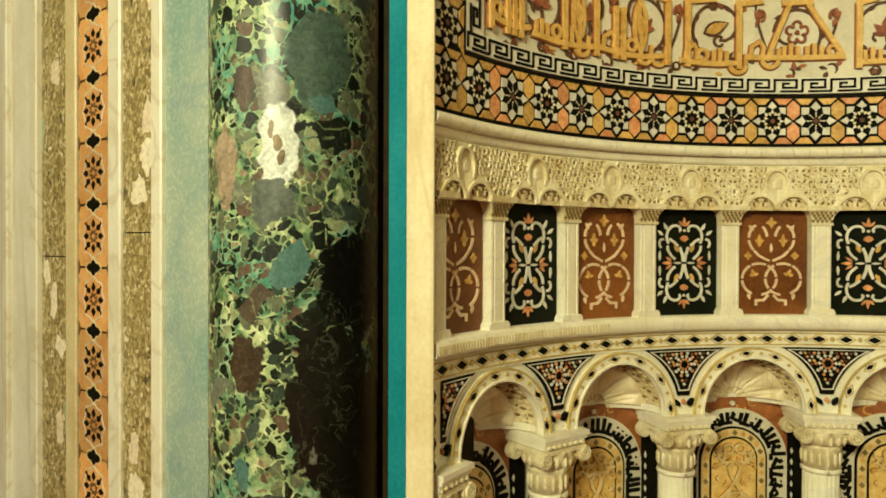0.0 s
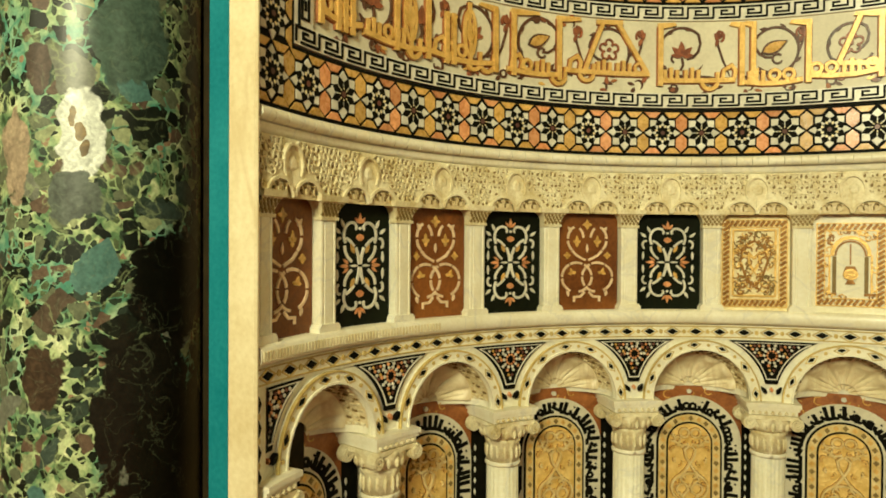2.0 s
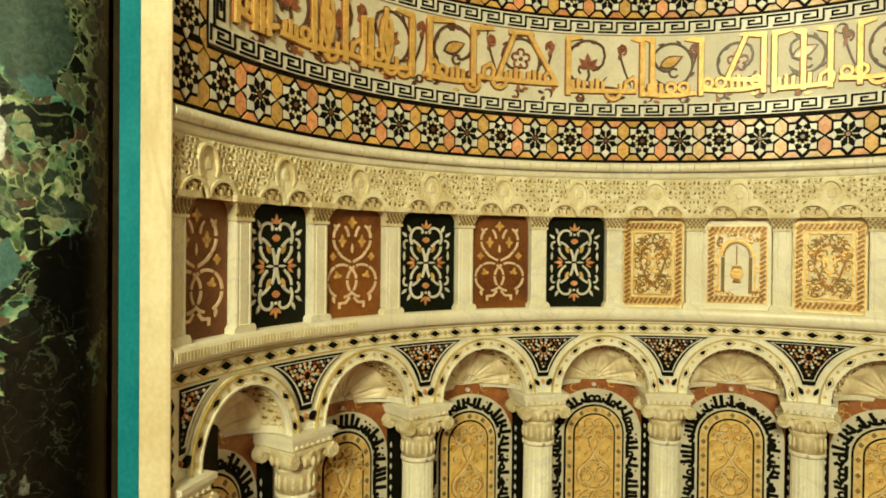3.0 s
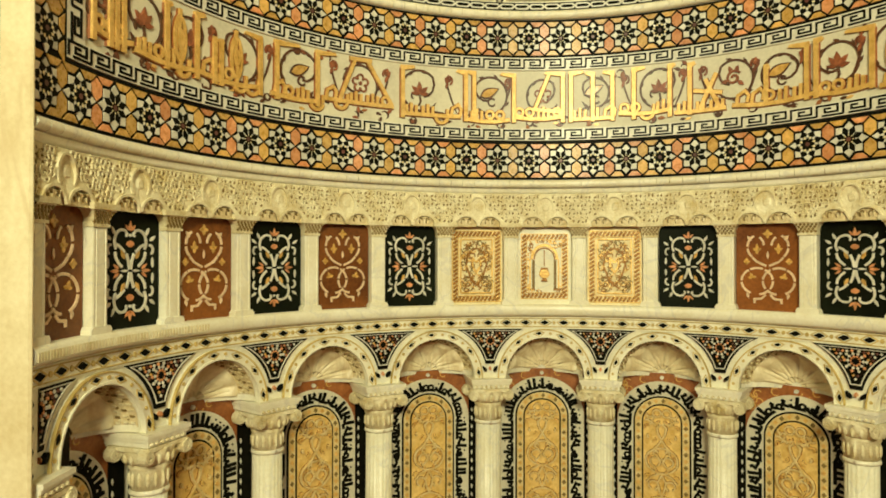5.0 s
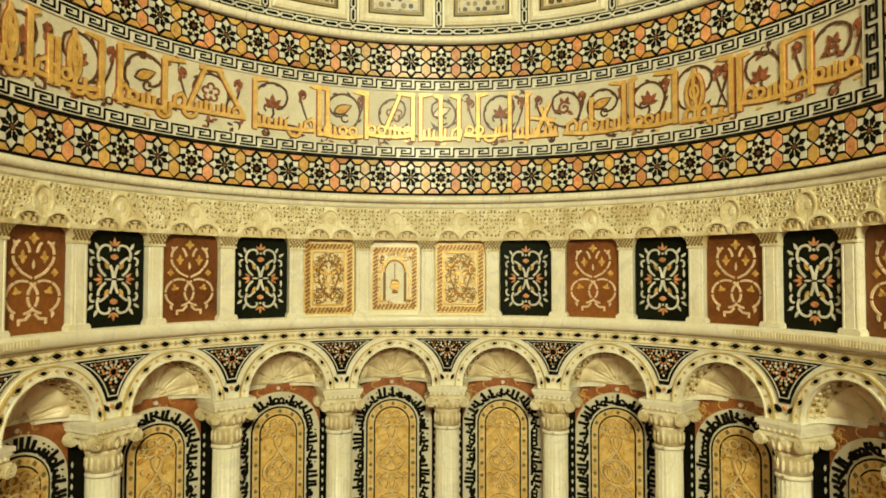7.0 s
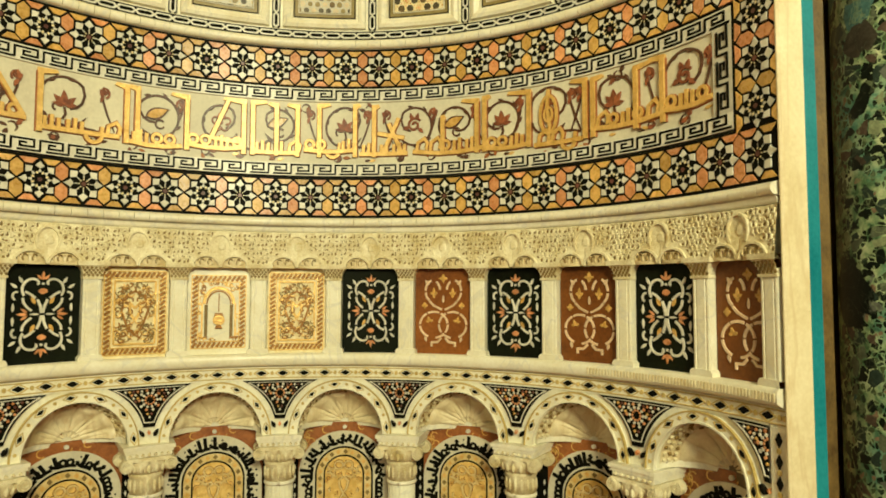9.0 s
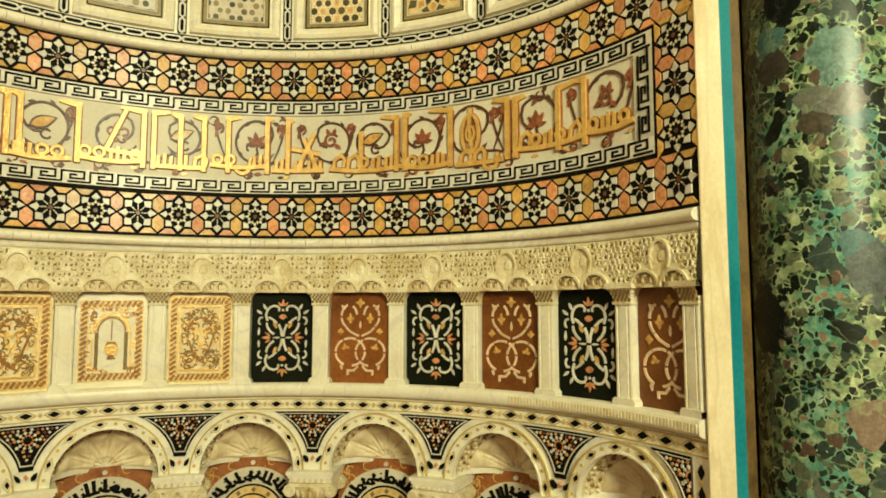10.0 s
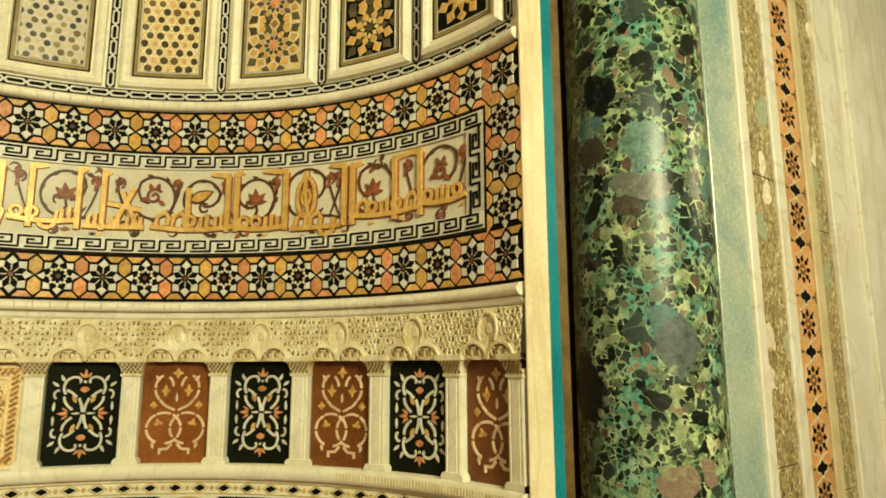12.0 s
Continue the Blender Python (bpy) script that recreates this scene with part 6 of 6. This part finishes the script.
def stone_strip(x0, x1, first):
    """An upright strip of olive stone slabs with thin joints, in a dark bed."""
    bed_ = upright("stone_strip", x0, x1, -0.012, "shadowgap", "mottled olive stone strip of long slabs in the wall")
    x0, x1 = sorted((x0, x1))
    z, k = LOW, 0
    while z < HIGH - 0.01:
        top = min(HIGH, z + (first if k == 0 else 1.12))
        q = Sheet()
        w = -(FACE + 0.004)
        q.prism([(x0 + 0.001, z / U + 0.0012), (x1 - 0.001, z / U + 0.0012), (x1 - 0.001, top / U - 0.0012), (x0 + 0.001, top / U - 0.0012)], w - 0.02, w, "stonestrip", 0.002)
        part("slab", q.mesh("slab", curved=False), bed_)
        z, k = top, k + 1


SIDES = {
    -1: dict(jamb=(0.969, 1.030), teal=(1.030, 1.076), lip=(1.076, 1.096), recess=1.647, pale=(1.647, 1.849), edge=(1.849, 1.899), stone=(1.899, 2.076), fillet=(2.076, 2.145),
             tile=(2.145, 2.348), fillet2=(2.348, 2.419), stone2=(2.419, 2.617), edge2=(2.617, 2.672), ridge=2.865, lip_tone="shadowgap", col=(1.453, 0.0, 0.188)),
    1: dict(jamb=(0.982, 1.052), teal=(1.052, 1.088), lip=(1.088, 1.125), recess=1.789, pale=(1.789, 1.975), edge=(1.975, 2.028), stone=(2.028, 2.218), fillet=(2.218, 2.285),
            tile=(2.285, 2.472), fillet2=(2.472, 2.540), stone2=(2.540, 2.675), edge2=(2.675, 2.825), ridge=2.98, lip_tone="umber", col=(1.556, 0.0, 0.186)),
}
for sd, S in SIDES.items():
    X = lambda key: (sd * S[key][0], sd * S[key][1])
    upright("jamb", *X("jamb"), 0.007, "jambstone", "cream marble jamb at the edge of the niche", depth=0.0)
    upright("jamb_strip", *X("teal"), 0.004, "teal", "turquoise marble strip beside the jamb", depth=0.03)
    # left lip is near-black: shade of the gap put into its colour
    upright("jamb_lip", *X("lip"), -0.003, S["lip_tone"], "brown stone edge beside the turquoise strip", depth=0.27)
    upright("pilaster_strip", *X("pale"), 0.0, "pale", "pale green polished marble strip beside the column")
    upright("edge_strip", *X("edge"), 0.012, "ivory", "ivory marble edge strip")
    stone_strip(*X("stone"), 0.62 if sd < 0 else 0.30)
    upright("fillet", *X("fillet"), 0.006, "ivory", "ivory marble fillet")
    upright("tile_bed", *X("tile"), -0.008, "shadowgap", "dark bed of the tile strip")
    upright("fillet", *X("fillet2"), 0.006, "buff", "buff marble fillet")
    stone_strip(*X("stone2"), 0.53 if sd < 0 else 0.15)
    upright("edge_strip", *X("edge2"), 0.014, "ivory", "ivory marble edge strip")
    upright("wall_front", sd * S["edge2"][1], sd * 4.8, 0.0, "hallwall", "faintly veined ivory marble wall of the hall", category="wall")
    upright("wall_moulding", sd * S["ridge"], sd * (S["ridge"] + 0.024), 0.016, "ivory", "narrow raised ivory marble moulding on the wall")
    r = S["recess"]
    q = Sheet()
    x0, x1 = sorted((sd * S["lip"][1], sd * r))
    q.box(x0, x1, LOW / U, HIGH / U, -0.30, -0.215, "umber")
    thing("recess_back", "ochre-brown stone back of the recess behind the column", "wall", Matrix(), kind="structure", mesh=q.mesh("recess_back", curved=False))
    # the column
    cx, cy, cr = S["col"]
    p = thing("marble_column", "large polished column of green breccia marble", "column", Matrix.Translation((sd * cx * U, cy * U, 0)), "columns beside the niche")
    q = Sheet()
    q.lathe([(cr, 0.22), (cr, 1.0), (cr * 0.998, 2.0), (cr * 0.985, 3.05)], 96, "breccia")
    part("shaft", q.mesh("shaft", curved=False), p)
    q = Sheet()
    q.lathe([(cr * 1.28, 0.0), (cr * 1.28, 0.10), (cr * 1.2, 0.12), (cr * 1.25, 0.15), (cr * 1.1, 0.18), (cr * 1.05, 0.22)], 48, "ivory")
    part("base", q.mesh("base", curved=False), p)
    q = Sheet()
    q.lathe([(cr * 1.04, 3.05), (cr * 1.08, 3.10), (cr * 1.3, 3.35), (cr * 1.35, 3.40), (cr * 1.2, 3.41)], 48, "ivory")
    part("capital", q.mesh("capital", curved=False), p)

# ---- tiles of the upright strips ----
def tile_meshes(w):
    h = 0.0915
    out = {}
    q = Sheet()
    hw_ = w / 2 - 0.004
    edge = [(-hw_, -h + 0.002), (hw_, -h + 0.002), (hw_, -0.030), (hw_ - 0.012, -0.018), (hw_, -0.006), (hw_, 0.040), (hw_ - 0.012, 0.052), (hw_, 0.064), (hw_, h - 0.002)]
    edge += [(-x, y) for x, y in reversed(edge[2:])]
    q.prism(edge, 0.0, 0.006, "tile", 0.01)
    out["tile"] = q.mesh("tile", curved=False)
    q = Sheet()
    for k in range(8):
        t = 45 * k
        q.prism(kite(0.020, 0.030, 0.043, 0.0085, t), 0.0, 0.0022, "dark")
        q.prism(kite(0.006, 0.012, 0.019, 0.0045, t + 22.5), 0.0, 0.0022, "tile_dark")
    for k in range(4):
        t = math.radians(90 * k + 45)
        x, y = 0.046 * math.cos(t), 0.046 * math.sin(t)
        q.prism([(x - 0.004, y), (x, y - 0.005), (x + 0.004, y), (x, y + 0.005)], 0.0, 0.0022, "dark")
    q.vs = [(1.45 * a, 1.15 * v, w) for a, v, w in q.vs]
    out["star"] = q.mesh("star", curved=False)
    q = Sheet()
    q.prism([(-0.040, 0), (-0.030, -0.010), (-0.014, -0.012), (0, -0.024), (0.014, -0.012), (0.030, -0.010), (0.040, 0), (0.030, 0.010), (0.014, 0.012), (0, 0.024), (-0.014, 0.012), (-0.030, 0.010)], 0.0, 0.0022, "dark")
    for sx in (1, -1):
        q.prism([(sx * (w / 2 - 0.006), -0.022), (sx * (w / 2 - 0.006), 0.022), (sx * (w / 2 - 0.020), 0)], 0.0, 0.002, "tile_dark")
    q.strip([(1.22 * x, 1.32 * y) for x, y in ((-0.040, 0), (-0.030, -0.010), (-0.014, -0.012), (0, -0.024), (0.014, -0.012), (0.030, -0.010), (0.040, 0), (0.030, 0.010), (0.014, 0.012), (0, 0.024), (-0.014, 0.012), (-0.030, 0.010))], 0.0036, 0.0, 0.0018, "cream", closed=True)
    out["cross"] = q.mesh("cross", curved=False)
    q = Sheet()
    ring_ = [(0.058 * math.cos(math.pi * k / 8) * (1.0 if k % 2 else 1.18), 0.058 * math.sin(math.pi * k / 8) * (1.0 if k % 2 else 1.18)) for k in range(16)]
    q.strip(ring_, 0.004, 0.0, 0.0018, "white", closed=True)
    out["outline"] = q.mesh("outline", curved=False)
    return out


def front_seat(x, z):
    return Matrix.Translation((x * U, (FACE + 0.008) * U, z))


for sd, S in SIDES.items():
    x0, x1 = S["tile"]
    w, xc = x1 - x0, sd * (x0 + x1) / 2
    src = tile_meshes(w)
    strip_ob = thing("tile_strip", "upright strip of orange tiles with black star flowers", "tile strip", front_seat(xc, 0.0), kind="structure")
    n = int((HIGH - LOW) / (0.1845 * U))
    for k in range(n):
        m = Matrix.Translation((0, 0, (0.092 + 0.1845 * k) * U))
        part("tile", src["tile"], strip_ob, m)
        part("star", src["star"], strip_ob, m @ Matrix.Translation((0, -0.006 * U, 0)), "black star flower")
        part("outline", src["outline"], strip_ob, m @ Matrix.Translation((0, -0.006 * U, 0)))
        part("cross", src["cross"], strip_ob, m @ Matrix.Translation((0, -0.0062 * U, 0.0922 * U)))
